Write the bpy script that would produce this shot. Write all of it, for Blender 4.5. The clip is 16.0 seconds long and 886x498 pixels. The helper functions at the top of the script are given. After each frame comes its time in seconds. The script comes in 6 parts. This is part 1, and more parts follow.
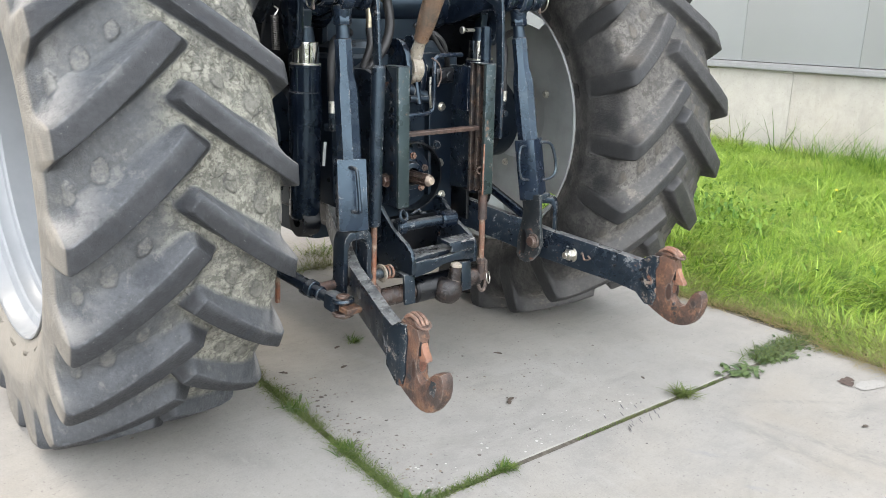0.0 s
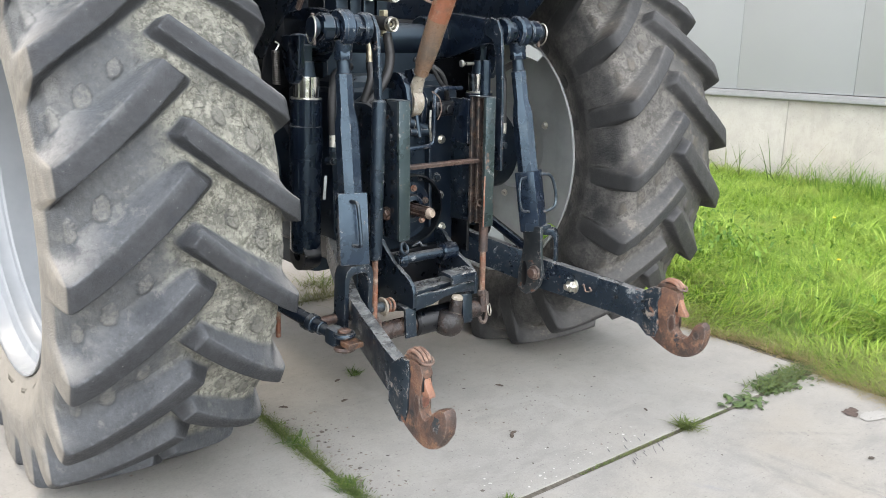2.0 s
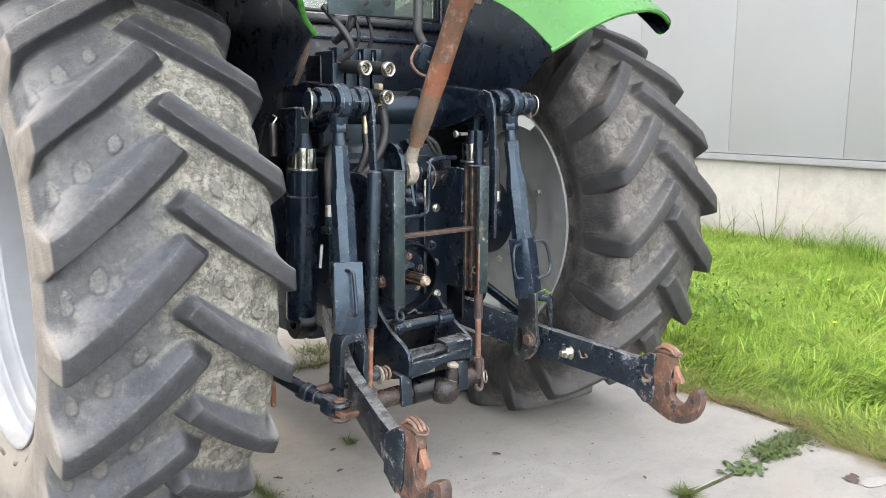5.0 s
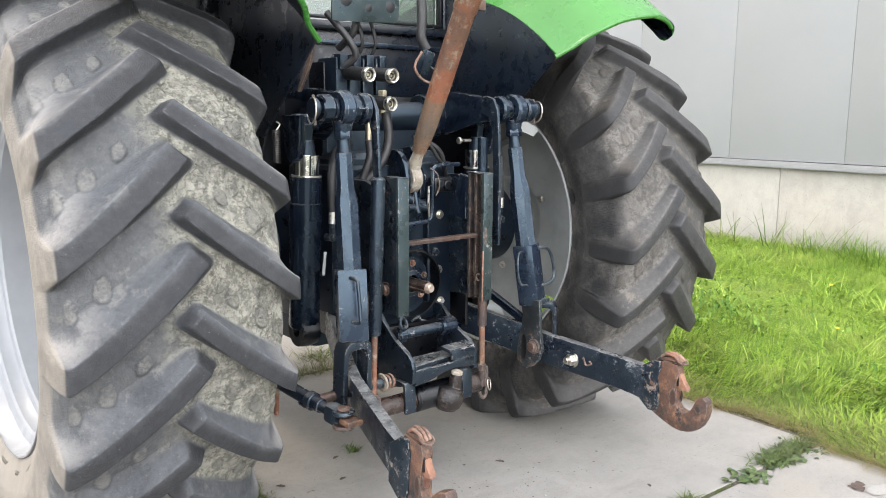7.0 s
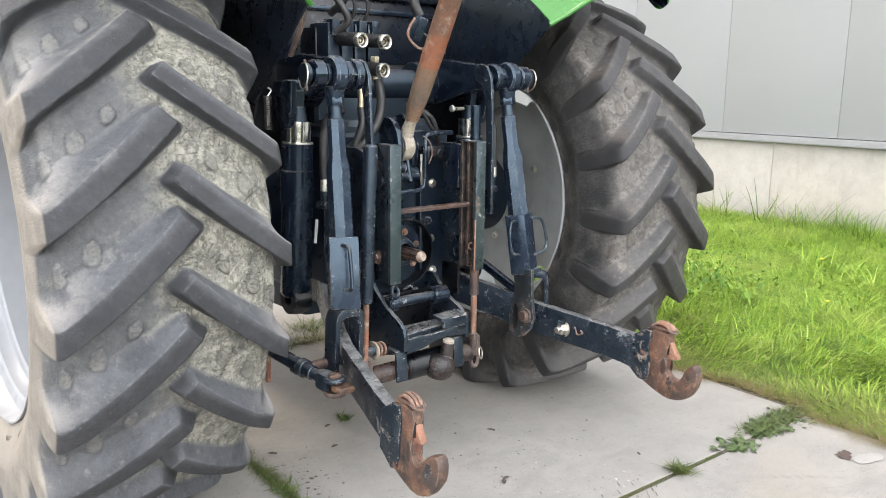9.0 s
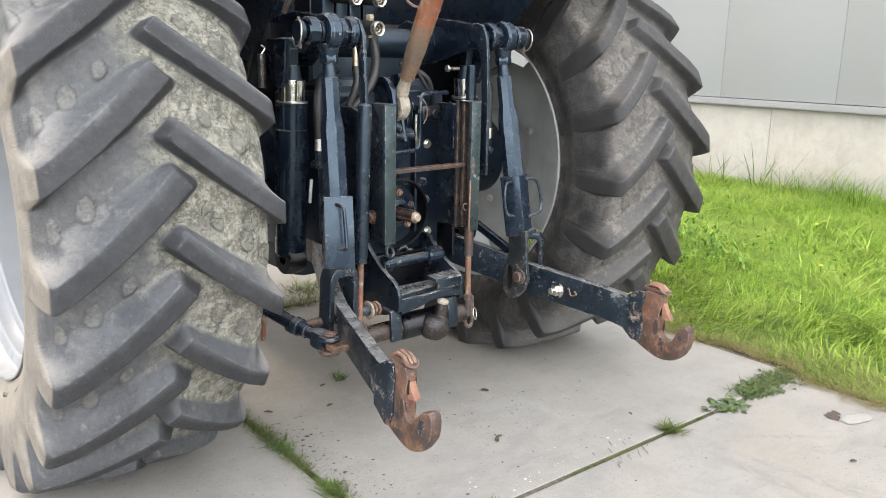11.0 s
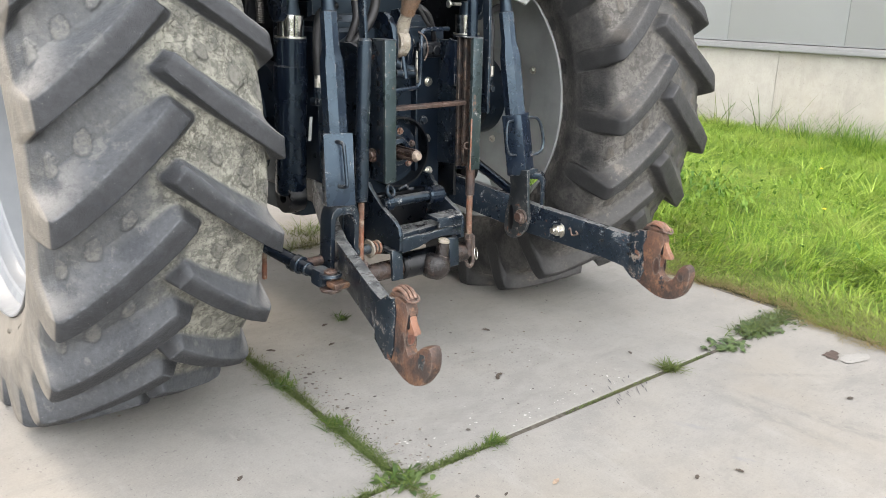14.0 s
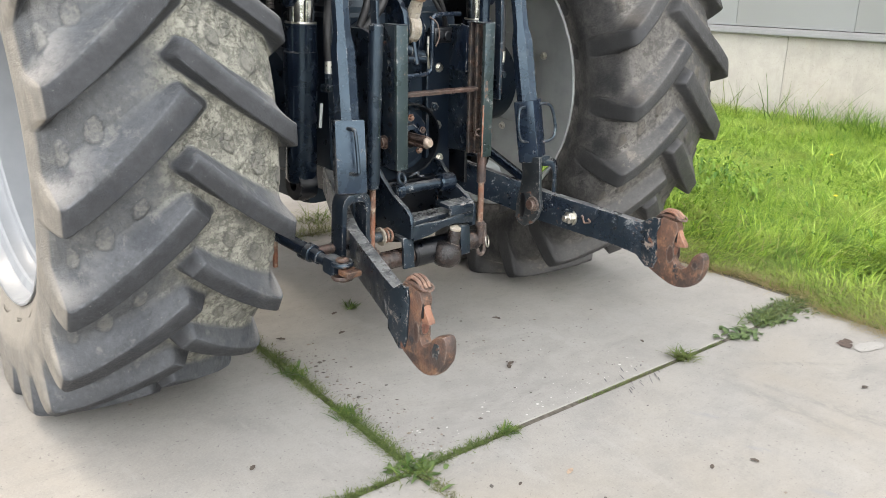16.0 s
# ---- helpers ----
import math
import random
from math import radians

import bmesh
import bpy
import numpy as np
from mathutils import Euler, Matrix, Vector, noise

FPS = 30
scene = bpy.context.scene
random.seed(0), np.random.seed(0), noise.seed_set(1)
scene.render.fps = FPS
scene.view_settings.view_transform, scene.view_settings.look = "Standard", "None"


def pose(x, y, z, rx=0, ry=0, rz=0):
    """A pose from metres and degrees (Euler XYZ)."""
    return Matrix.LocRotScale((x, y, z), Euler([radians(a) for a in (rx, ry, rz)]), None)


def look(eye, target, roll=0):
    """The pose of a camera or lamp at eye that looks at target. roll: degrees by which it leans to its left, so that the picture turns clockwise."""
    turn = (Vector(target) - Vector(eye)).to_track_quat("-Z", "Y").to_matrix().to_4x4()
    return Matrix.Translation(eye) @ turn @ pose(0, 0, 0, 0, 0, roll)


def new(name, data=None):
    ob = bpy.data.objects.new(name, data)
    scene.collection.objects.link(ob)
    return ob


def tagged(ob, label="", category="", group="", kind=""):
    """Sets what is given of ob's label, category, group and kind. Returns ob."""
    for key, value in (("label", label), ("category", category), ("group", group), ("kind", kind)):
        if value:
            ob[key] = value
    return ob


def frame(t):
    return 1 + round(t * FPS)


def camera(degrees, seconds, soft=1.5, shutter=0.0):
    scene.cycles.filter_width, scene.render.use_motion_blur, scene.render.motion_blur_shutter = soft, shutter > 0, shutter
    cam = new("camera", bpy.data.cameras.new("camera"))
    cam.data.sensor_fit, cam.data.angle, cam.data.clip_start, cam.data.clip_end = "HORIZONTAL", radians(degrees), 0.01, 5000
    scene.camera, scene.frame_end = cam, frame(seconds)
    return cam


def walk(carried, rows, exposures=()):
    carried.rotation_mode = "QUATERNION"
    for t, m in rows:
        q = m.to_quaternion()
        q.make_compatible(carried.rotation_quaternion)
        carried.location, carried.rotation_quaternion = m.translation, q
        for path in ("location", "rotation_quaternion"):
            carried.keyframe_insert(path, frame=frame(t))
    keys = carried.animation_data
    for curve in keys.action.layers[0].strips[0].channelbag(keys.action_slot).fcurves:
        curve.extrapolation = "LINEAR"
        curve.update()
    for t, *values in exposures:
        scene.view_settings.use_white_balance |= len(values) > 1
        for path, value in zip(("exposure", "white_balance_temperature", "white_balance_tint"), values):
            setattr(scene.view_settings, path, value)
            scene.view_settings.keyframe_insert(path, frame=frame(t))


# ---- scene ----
cam = camera(57.5, 16.0, 0.5)
PATH = [
    (0, (-1.073, -1.526, 1.257), (0.088, 0.003, 0.698), 1.0),
    (0.5, (-1.075, -1.522, 1.262), (0.086, 0.008, 0.706), 1.0),
    (1, (-1.08, -1.519, 1.262), (0.083, 0.014, 0.719), 0.9),
    (1.5, (-1.081, -1.509, 1.267), (0.089, 0.027, 0.744), 0.8),
    (2, (-1.076, -1.509, 1.273), (0.101, 0.031, 0.778), 0.7),
    (2.5, (-1.081, -1.51, 1.281), (0.105, 0.034, 0.823), 0.7),
    (3, (-1.08, -1.513, 1.289), (0.112, 0.036, 0.867), 0.6),
    (3.5, (-1.074, -1.524, 1.3), (0.118, 0.032, 0.904), 0.6),
    (4, (-1.071, -1.531, 1.294), (0.125, 0.029, 0.925), 0.6),
    (4.5, (-1.075, -1.53, 1.292), (0.124, 0.032, 0.94), 0.4),
    (7, (-1.083, -1.508, 1.3), (0.119, 0.055, 0.967), 0.3),
    (7.5, (-1.084, -1.503, 1.296), (0.122, 0.055, 0.951), 0.4),
    (8, (-1.084, -1.505, 1.291), (0.125, 0.047, 0.931), 0.5),
    (8.5, (-1.084, -1.505, 1.287), (0.128, 0.041, 0.91), 0.6),
    (9, (-1.08, -1.507, 1.28), (0.13, 0.036, 0.885), 0.7),
    (11.5, (-1.078, -1.518, 1.256), (0.125, 0.001, 0.758), 1.1),
    (12, (-1.073, -1.517, 1.249), (0.124, -0.002, 0.728), 1.2),
    (12.5, (-1.072, -1.518, 1.247), (0.121, -0.009, 0.701), 1.2),
    (13, (-1.074, -1.52, 1.239), (0.117, -0.015, 0.675), 1.1),
    (13.5, (-1.071, -1.52, 1.232), (0.115, -0.018, 0.65), 1.1),
    (14, (-1.075, -1.523, 1.229), (0.106, -0.024, 0.632), 1.0),
    (14.5, (-1.069, -1.52, 1.229), (0.108, -0.022, 0.621), 1.0),
    (15, (-1.073, -1.515, 1.227), (0.101, -0.016, 0.615), 0.9),
    (15.5, (-1.077, -1.501, 1.227), (0.093, -0.003, 0.607), 0.9),
    (16, (-1.082, -1.49, 1.226), (0.087, 0.007, 0.597), 0.9),
]
EXPOSURE = [(0, 2.0, 6700, 11), (2.5, 2.04, 6750, 12), (3.5, 2.13, 6780, 13), (9, 2.13, 6880, 14), (11.5, 2.05, 6950, 13), (13, 1.98, 6950, 13), (16, 1.93, 6970, 12)]
walk(cam, [(t, look(eye, target, roll)) for t, eye, target, roll in PATH], EXPOSURE)

# ---- light ----
SUN_AZ, SUN_EL = 18.0, 50.0          # degrees left of the tractor's heading, degrees up
sx, sy, sz = -math.sin(radians(SUN_AZ)) * math.cos(radians(SUN_EL)), math.cos(radians(SUN_AZ)) * math.cos(radians(SUN_EL)), math.sin(radians(SUN_EL))
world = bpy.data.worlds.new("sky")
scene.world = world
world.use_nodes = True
wn = world.node_tree.nodes
sky = wn.new("ShaderNodeTexSky")
sky.sky_type = 'NISHITA'
sky.sun_disc = False
sky.sun_elevation = radians(SUN_EL)
sky.sun_rotation = radians(-SUN_AZ)
sky.dust_density = 6.0
sky.air_density = 1.0
sky.ozone_density = 0.6
wn["Background"].inputs[1].default_value = 0.15
# overcast layer over the clear sky, smoothly brightened behind the tractor as added fill light
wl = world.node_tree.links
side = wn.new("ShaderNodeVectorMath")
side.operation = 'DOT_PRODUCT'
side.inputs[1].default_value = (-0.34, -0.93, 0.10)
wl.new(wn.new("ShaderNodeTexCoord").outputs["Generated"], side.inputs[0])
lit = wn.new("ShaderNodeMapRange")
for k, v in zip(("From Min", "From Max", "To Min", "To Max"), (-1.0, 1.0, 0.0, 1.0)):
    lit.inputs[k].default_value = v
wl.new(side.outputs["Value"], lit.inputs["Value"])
# curve of the added glow, strongest towards the back
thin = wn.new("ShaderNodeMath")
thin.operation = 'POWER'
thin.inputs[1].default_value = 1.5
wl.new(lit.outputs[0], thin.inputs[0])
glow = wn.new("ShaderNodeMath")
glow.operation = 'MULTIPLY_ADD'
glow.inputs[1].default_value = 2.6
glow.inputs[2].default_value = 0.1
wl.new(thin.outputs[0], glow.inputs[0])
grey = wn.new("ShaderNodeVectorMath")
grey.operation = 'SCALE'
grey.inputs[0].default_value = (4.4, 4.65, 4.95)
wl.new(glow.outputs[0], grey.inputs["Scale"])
overcast_fill = wn.new("ShaderNodeMix")
overcast_fill.data_type = 'RGBA'
overcast_fill.inputs[0].default_value = 0.88
wl.new(sky.outputs[0], overcast_fill.inputs[6])
wl.new(grey.outputs[0], overcast_fill.inputs[7])
wl.new(overcast_fill.outputs[2], wn["Background"].inputs[0])
sun = new("sun", bpy.data.lights.new("sun", 'SUN'))
sun.data.energy = 0.5
sun.data.angle = radians(10)
sun.data.color = (1.0, 0.93, 0.82)
sun.matrix_world = look((sx * 20, sy * 20, sz * 20), (0, 0, 0))


# ---- materials ----
class Mat:
    """A small builder of node materials."""

    def __init__(self, name, rough=0.6, metal=0.0, spec=0.5):
        self.m = bpy.data.materials.new(name)
        self.m.use_nodes = True
        self.n, self.l = self.m.node_tree.nodes, self.m.node_tree.links
        self.b = self.n["Principled BSDF"]
        self.b.inputs["Roughness"].default_value = rough
        self.b.inputs["Metallic"].default_value = metal
        self.b.inputs["Specular IOR Level"].default_value = spec
        self.co = self.n.new("ShaderNodeTexCoord").outputs["Object"]

    def noise(self, scale, detail=4, rough=0.6, co=None, stretch=None):
        if stretch:
            mp = self.n.new("ShaderNodeMapping")
            mp.inputs["Scale"].default_value = stretch
            self.l.new(co or self.co, mp.inputs[0])
            co = mp.outputs[0]
        t = self.n.new("ShaderNodeTexNoise")
        t.inputs["Scale"].default_value, t.inputs["Detail"].default_value, t.inputs["Roughness"].default_value = scale, detail, rough
        self.l.new(co or self.co, t.inputs["Vector"])
        return t.outputs["Fac"]

    def warped(self, co, amount):
        """Coordinates pushed about by a slow noise."""
        nz = self.n.new("ShaderNodeTexNoise")
        nz.inputs["Scale"].default_value, nz.inputs["Detail"].default_value = 1.7, 3
        self.l.new(co, nz.inputs["Vector"])
        v = self.n.new("ShaderNodeVectorMath")
        v.operation = 'MULTIPLY_ADD'
        self.l.new(nz.outputs["Color"], v.inputs[0])
        v.inputs[1].default_value = (amount, amount, amount)
        self.l.new(co, v.inputs[2])
        return v.outputs[0]

    def ramp(self, fac, lo, hi, a=0.0, b=1.0):
        r = self.n.new("ShaderNodeMapRange")
        r.interpolation_type = 'SMOOTHSTEP'
        for k, v in zip(("From Min", "From Max", "To Min", "To Max"), (lo, hi, a, b)):
            r.inputs[k].default_value = v
        self.l.new(fac, r.inputs["Value"])
        return r.outputs[0]

    def mix(self, fac, a, b):
        x = self.n.new("ShaderNodeMix")
        x.data_type = 'RGBA'
        for v, i in ((a, 6), (b, 7)):
            if isinstance(v, tuple):
                x.inputs[i].default_value = (*v, 1)
            else:
                self.l.new(v, x.inputs[i])
        if isinstance(fac, (int, float)):
            x.inputs[0].default_value = fac
        else:
            self.l.new(fac, x.inputs[0])
        return x.outputs[2]

    def math(self, op, a, b=0.0, clamp=False):
        x = self.n.new("ShaderNodeMath")
        x.operation = op
        x.use_clamp = clamp
        for v, i in ((a, 0), (b, 1)):
            if isinstance(v, (int, float)):
                x.inputs[i].default_value = v
            else:
                self.l.new(v, x.inputs[i])
        return x.outputs[0]

    def attr(self, name):
        a = self.n.new("ShaderNodeAttribute")
        a.attribute_name = name
        return a.outputs["Fac"]

    def island(self):
        return self.n.new("ShaderNodeNewGeometry").outputs["Random Per Island"]

    def objrand(self):
        return self.n.new("ShaderNodeObjectInfo").outputs["Random"]

    def xyz(self):
        s = self.n.new("ShaderNodeSeparateXYZ")
        self.l.new(self.co, s.inputs[0])
        return s.outputs

    def color(self, c):
        if isinstance(c, tuple):
            self.b.inputs["Base Color"].default_value = (*c, 1)
        else:
            self.l.new(c, self.b.inputs["Base Color"])
        return self

    def rough(self, c):
        self.l.new(c, self.b.inputs["Roughness"])
        return self

    def edges(self, radius=0.005, lo=0.012, hi=0.09):
        """1 along the sharp edges of the mesh."""
        bv = self.n.new("ShaderNodeBevel")
        bv.samples = 4
        bv.inputs[0].default_value = radius
        d = self.n.new("ShaderNodeVectorMath")
        d.operation = 'DOT_PRODUCT'
        self.l.new(bv.outputs[0], d.inputs[0])
        self.l.new(self.n.new("ShaderNodeNewGeometry").outputs["Normal"], d.inputs[1])
        return self.ramp(self.math('SUBTRACT', 1.0, d.outputs["Value"]), lo, hi)

    def bump(self, h, dist=0.002, strength=1.0):
        b = self.n.new("ShaderNodeBump")
        b.inputs["Distance"].default_value, b.inputs["Strength"].default_value = dist, strength
        self.l.new(h, b.inputs["Height"])
        self.l.new(b.outputs[0], self.b.inputs["Normal"])
        return self


def mat_paint(name, base, chip=(0.22, 0.22, 0.215), rust=(0.13, 0.06, 0.032), amount=0.62, rust_amount=0.68, rough=0.38, dust=0.25, edge=0.5, top=0.22):
    """Machine paint: worn on its edges, chipped to grey primer and rust, with road dust in patches."""
    m = Mat(name, rough, 0, 0.55)
    m.b.inputs["Specular Tint"].default_value = (0.63, 0.85, 1.0, 1)
    big, small, fine = m.noise(9, 5), m.noise(40, 10, 0.84), m.noise(240, 3)
    c = m.mix(m.ramp(big, 0.35, 0.75), base, tuple(v * 1.7 + 0.0015 for v in base))
    c = m.mix(m.math('MULTIPLY', m.ramp(m.noise(17, 6, 0.75), 0.5, 0.8), dust), c, (0.20, 0.19, 0.17))
    # top faces paler: scuffs and dust, with sky sheen put into the colour
    up = m.n.new("ShaderNodeSeparateXYZ")
    m.l.new(m.n.new("ShaderNodeNewGeometry").outputs["Normal"], up.inputs[0])
    c = m.mix(m.math('MULTIPLY', m.ramp(up.outputs[2], 0.5, 0.95, 0, top), m.ramp(m.noise(26, 8, 0.8), 0.40, 0.60, 0.25, 1.0)), c, (0.15, 0.15, 0.145))
    chips = m.ramp(m.math('ADD', m.math('MULTIPLY', small, 0.75), m.math('MULTIPLY', big, 0.25)), amount, amount + 0.03)
    worn = m.math('MULTIPLY', m.edges(), m.math('MULTIPLY', m.ramp(m.noise(22, 7, 0.8), 0.50, 0.60), edge))
    c = m.mix(chips, c, chip)
    c = m.mix(worn, c, (0.36, 0.355, 0.34))
    rusty = m.ramp(m.math('ADD', m.math('MULTIPLY', m.noise(34, 6, 0.7), 0.7), m.math('MULTIPLY', big, 0.3)), rust_amount, rust_amount + 0.06)
    rusty = m.math('MAXIMUM', rusty, m.math('MULTIPLY', worn, m.ramp(m.noise(16, 4), 0.5, 0.62, 0, 0.7)))
    c = m.mix(rusty, c, rust)
    m.color(c)
    m.rough(m.math('ADD', m.ramp(m.noise(14, 4), 0.3, 0.7, rough - 0.10, rough + 0.15), m.math('MULTIPLY', rusty, 0.35), True))
    m.bump(m.math('ADD', m.math('MULTIPLY', m.noise(22, 3), 0.5), m.math('ADD', m.math('MULTIPLY', fine, 0.06), m.math('MULTIPLY', chips, -0.5))), 0.0015, 0.6)
    return m.m


def mat_rust(name, a=(0.17, 0.085, 0.05), b=(0.075, 0.045, 0.034), c=(0.25, 0.165, 0.115), rough=0.8, paint=0.0):
    """Rust in three tones over pitted steel; paint: how much black paint is left on it."""
    m = Mat(name, rough)
    n1, n2, n3 = m.noise(11, 7, 0.72), m.noise(75, 7, 0.78), m.noise(30, 6, 0.74)
    col = m.mix(m.ramp(n1, 0.40, 0.60), a, b)
    col = m.mix(m.ramp(n3, 0.50, 0.66, 0, 0.85), col, c)
    pit = m.ramp(n2, 0.53, 0.66)
    col = m.mix(m.math('MULTIPLY', pit, 0.7), col, (0.035, 0.025, 0.022))
    col = m.mix(m.math('MULTIPLY', m.edges(), m.ramp(n3, 0.4, 0.6, 0.1, 0.6)), col, (0.24, 0.20, 0.17))
    if paint:
        col = m.mix(m.ramp(m.noise(14, 7, 0.75), 0.62 - paint * 0.2, 0.64 - paint * 0.2), col, (0.012, 0.014, 0.018))
    m.color(col).bump(m.math('ADD', m.math('MULTIPLY', n2, 0.8), n3), 0.004, 0.9)
    m.rough(m.ramp(n1, 0.3, 0.7, rough - 0.3, rough + 0.05))
    return m.m


def mat_metal(name, col, rough=0.25, metal=1.0):
    m = Mat(name, rough, metal)
    n = m.noise(40, 5)
    m.color(m.mix(m.ramp(n, 0.4, 0.75), col, tuple(v * 0.6 for v in col)))
    m.rough(m.ramp(m.noise(90, 4), 0.3, 0.8, rough * 0.7, rough * 1.6))
    return m.m


def mat_tyre(name, dust_col, mud_col, dust=0.6, side=(0.30, 0.272, 0.228), sign=-1, film_amount=0.6, tread=(0.029, 0.030, 0.032), film=(0.092, 0.099, 0.107), relief=1.0, pale=2.6, inside=None, floor=1.0):
    """Tread rubber: bare on the bars, cracked dry clay in the grooves, paler on what faces up, a dusty outer sidewall.
    """
    m = Mat(name, 0.82, 0, 0.27)
    lug, spot = m.attr("lug"), m.attr("spot")
    x = m.xyz()[0]
    big, mid, fine = m.noise(5, 5), m.noise(24, 7, 0.72), m.noise(140, 5, 0.7)
    crumb = m.math('ADD', m.math('MULTIPLY', m.noise(34, 9, 0.8), 0.6), m.math('MULTIPLY', m.noise(85, 6, 0.75), 0.4))
    vo = m.n.new("ShaderNodeTexVoronoi")
    vo.feature = 'DISTANCE_TO_EDGE'
    vo.inputs["Scale"].default_value = 42
    warp = m.n.new("ShaderNodeVectorMath")
    warp.operation = 'MULTIPLY_ADD'
    nz = m.n.new("ShaderNodeTexNoise")
    nz.inputs["Scale"].default_value, nz.inputs["Detail"].default_value = 18, 5
    m.l.new(m.co, nz.inputs["Vector"])
    m.l.new(nz.outputs["Color"], warp.inputs[0])
    warp.inputs[1].default_value = (0.07, 0.07, 0.07)
    m.l.new(m.co, warp.inputs[2])
    m.l.new(warp.outputs[0], vo.inputs["Vector"])
    crack = m.math('SUBTRACT', 1.0, m.ramp(vo.outputs["Distance"], 0.0, 0.13))
    crack = m.math('MULTIPLY', crack, m.ramp(m.noise(13, 5, 0.7), 0.45, 0.62, 0, min(1.0, max(0.0, relief * 1.4 - 0.4))))
    ax = m.math('ABSOLUTE', x)
    rubber = m.mix(m.ramp(mid, 0.35, 0.7), tread, tuple(v * 1.5 for v in tread))
    rubber = m.mix(m.ramp(big, 0.5, 0.75, 0, 0.3), rubber, tuple(v * 2.2 for v in tread))
    # floor under 1 keeps groove floors darker: bare rubber with shade painted in
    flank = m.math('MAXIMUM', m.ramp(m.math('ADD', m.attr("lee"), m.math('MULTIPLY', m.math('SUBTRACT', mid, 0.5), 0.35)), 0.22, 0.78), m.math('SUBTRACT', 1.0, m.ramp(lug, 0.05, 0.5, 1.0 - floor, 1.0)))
    rubber = m.mix(m.math('MULTIPLY', flank, m.ramp(mid, 0.3, 0.65, film_amount, film_amount * 0.6)), rubber, film)
    # paler tint near the shoulder where the surface faces up
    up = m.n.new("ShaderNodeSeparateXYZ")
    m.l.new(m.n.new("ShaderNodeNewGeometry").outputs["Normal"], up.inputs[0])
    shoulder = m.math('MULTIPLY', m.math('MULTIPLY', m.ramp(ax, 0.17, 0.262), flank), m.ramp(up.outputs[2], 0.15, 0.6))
    rubber = m.mix(m.math('MULTIPLY', shoulder, m.ramp(mid, 0.25, 0.6, film_amount * 1.3, film_amount * 0.9)), rubber, (film[0] * pale, film[1] * pale * 0.9, film[2] * pale * 0.79))
    crest = m.math('MULTIPLY', m.ramp(lug, 0.90, 0.97), m.math('SUBTRACT', 1.0, m.ramp(lug, 0.985, 0.999)))
    rubber = m.mix(m.math('MULTIPLY', crest, m.ramp(m.noise(30, 5, 0.7), 0.45, 0.6, 0, 0.35)), rubber, tuple(v * 1.6 for v in film))
    rubber = m.mix(m.ramp(m.noise(210, 2, 0.5), 0.73, 0.77, 0, 0.5), rubber, (0.34, 0.33, 0.30))
    grain = m.noise(75, 8, 0.82)
    rubber = m.mix(m.math('MULTIPLY', m.ramp(grain, 0.50, 0.66, 0, 0.4), m.ramp(flank, 0, 1, 0.15, 1.0)), rubber, tuple(v * 1.35 for v in film))
    rubber = m.mix(m.ramp(grain, 0.36, 0.48, 0.28, 0), rubber, tuple(v * 0.6 for v in tread))
    rubber = m.mix(m.ramp(m.noise(8, 7, 0.7), 0.52, 0.66, 0, 0.5), rubber, (tread[0] * 0.9, tread[1] * 1.0, tread[2] * 1.15))
    rubber = m.mix(m.math('MULTIPLY', flank, m.ramp(m.noise(19, 7, 0.75), 0.54, 0.66, 0, 0.6)), rubber, (film[0] * 1.8, film[1] * 1.68, film[2] * 1.45))
    mud = m.mix(m.ramp(mid, 0.36, 0.62), mud_col, dust_col)
    mud = m.mix(m.ramp(crumb, 0.47, 0.55, 0, 0.85), mud, tuple(v * 0.55 for v in mud_col))
    mud = m.mix(m.math('MULTIPLY', crack, 0.22), mud, tuple(v * 0.25 for v in mud_col))
    groove = m.math('SUBTRACT', 1.0, m.ramp(lug, 0.01, 0.30))
    inner = m.math('MULTIPLY', 1.0, m.ramp(m.math('ADD', m.math('MULTIPLY', x, -float(sign)), m.math('MULTIPLY', big, 0.14)), -0.02, 0.11, 0.08, 1.0))
    where = m.math('MULTIPLY', m.math('MULTIPLY', groove, inner), m.ramp(m.math('ADD', m.math('MULTIPLY', mid, 0.5), m.math('MULTIPLY', big, 0.5)), 0.36, 0.56, dust * 0.5, dust))
    c = m.mix(where, rubber, mud)
    c = m.mix(m.math('MULTIPLY', m.ramp(spot, 0.35, 0.8), m.ramp(crumb, 0.42, 0.58, 0.7, 0.1)), c, tuple(v * (1.7 if sign < 0 else 1.15) * k for v, k in zip(film, (1, 0.91, 0.77))))
    rim = m.math('MULTIPLY', m.math('MULTIPLY', spot, m.math('SUBTRACT', 1.0, spot)), 1.5, True)
    c = m.mix(rim, c, tuple(v * 0.42 for v in film))
    sd = m.math('MULTIPLY', m.ramp(m.math('MULTIPLY', x, float(sign)), 0.2735, 0.2785), m.ramp(m.math('ADD', mid, m.math('MULTIPLY', big, 0.4)), 0.42, 0.85, 0.95, 0.55))
    _, yy, zz = m.xyz()
    bead = m.math('SUBTRACT', 1.0, m.ramp(m.math('ADD', m.math('MULTIPLY', yy, yy), m.math('MULTIPLY', zz, zz)), 0.40, 0.45))
    sd = m.math('MAXIMUM', sd, m.math('MULTIPLY', m.math('MULTIPLY', bead, m.ramp(m.math('MULTIPLY', x, float(sign)), 0.10, 0.15)), m.ramp(mid, 0.3, 0.7, 1.0, 0.75)))
    c = m.mix(sd, c, side)
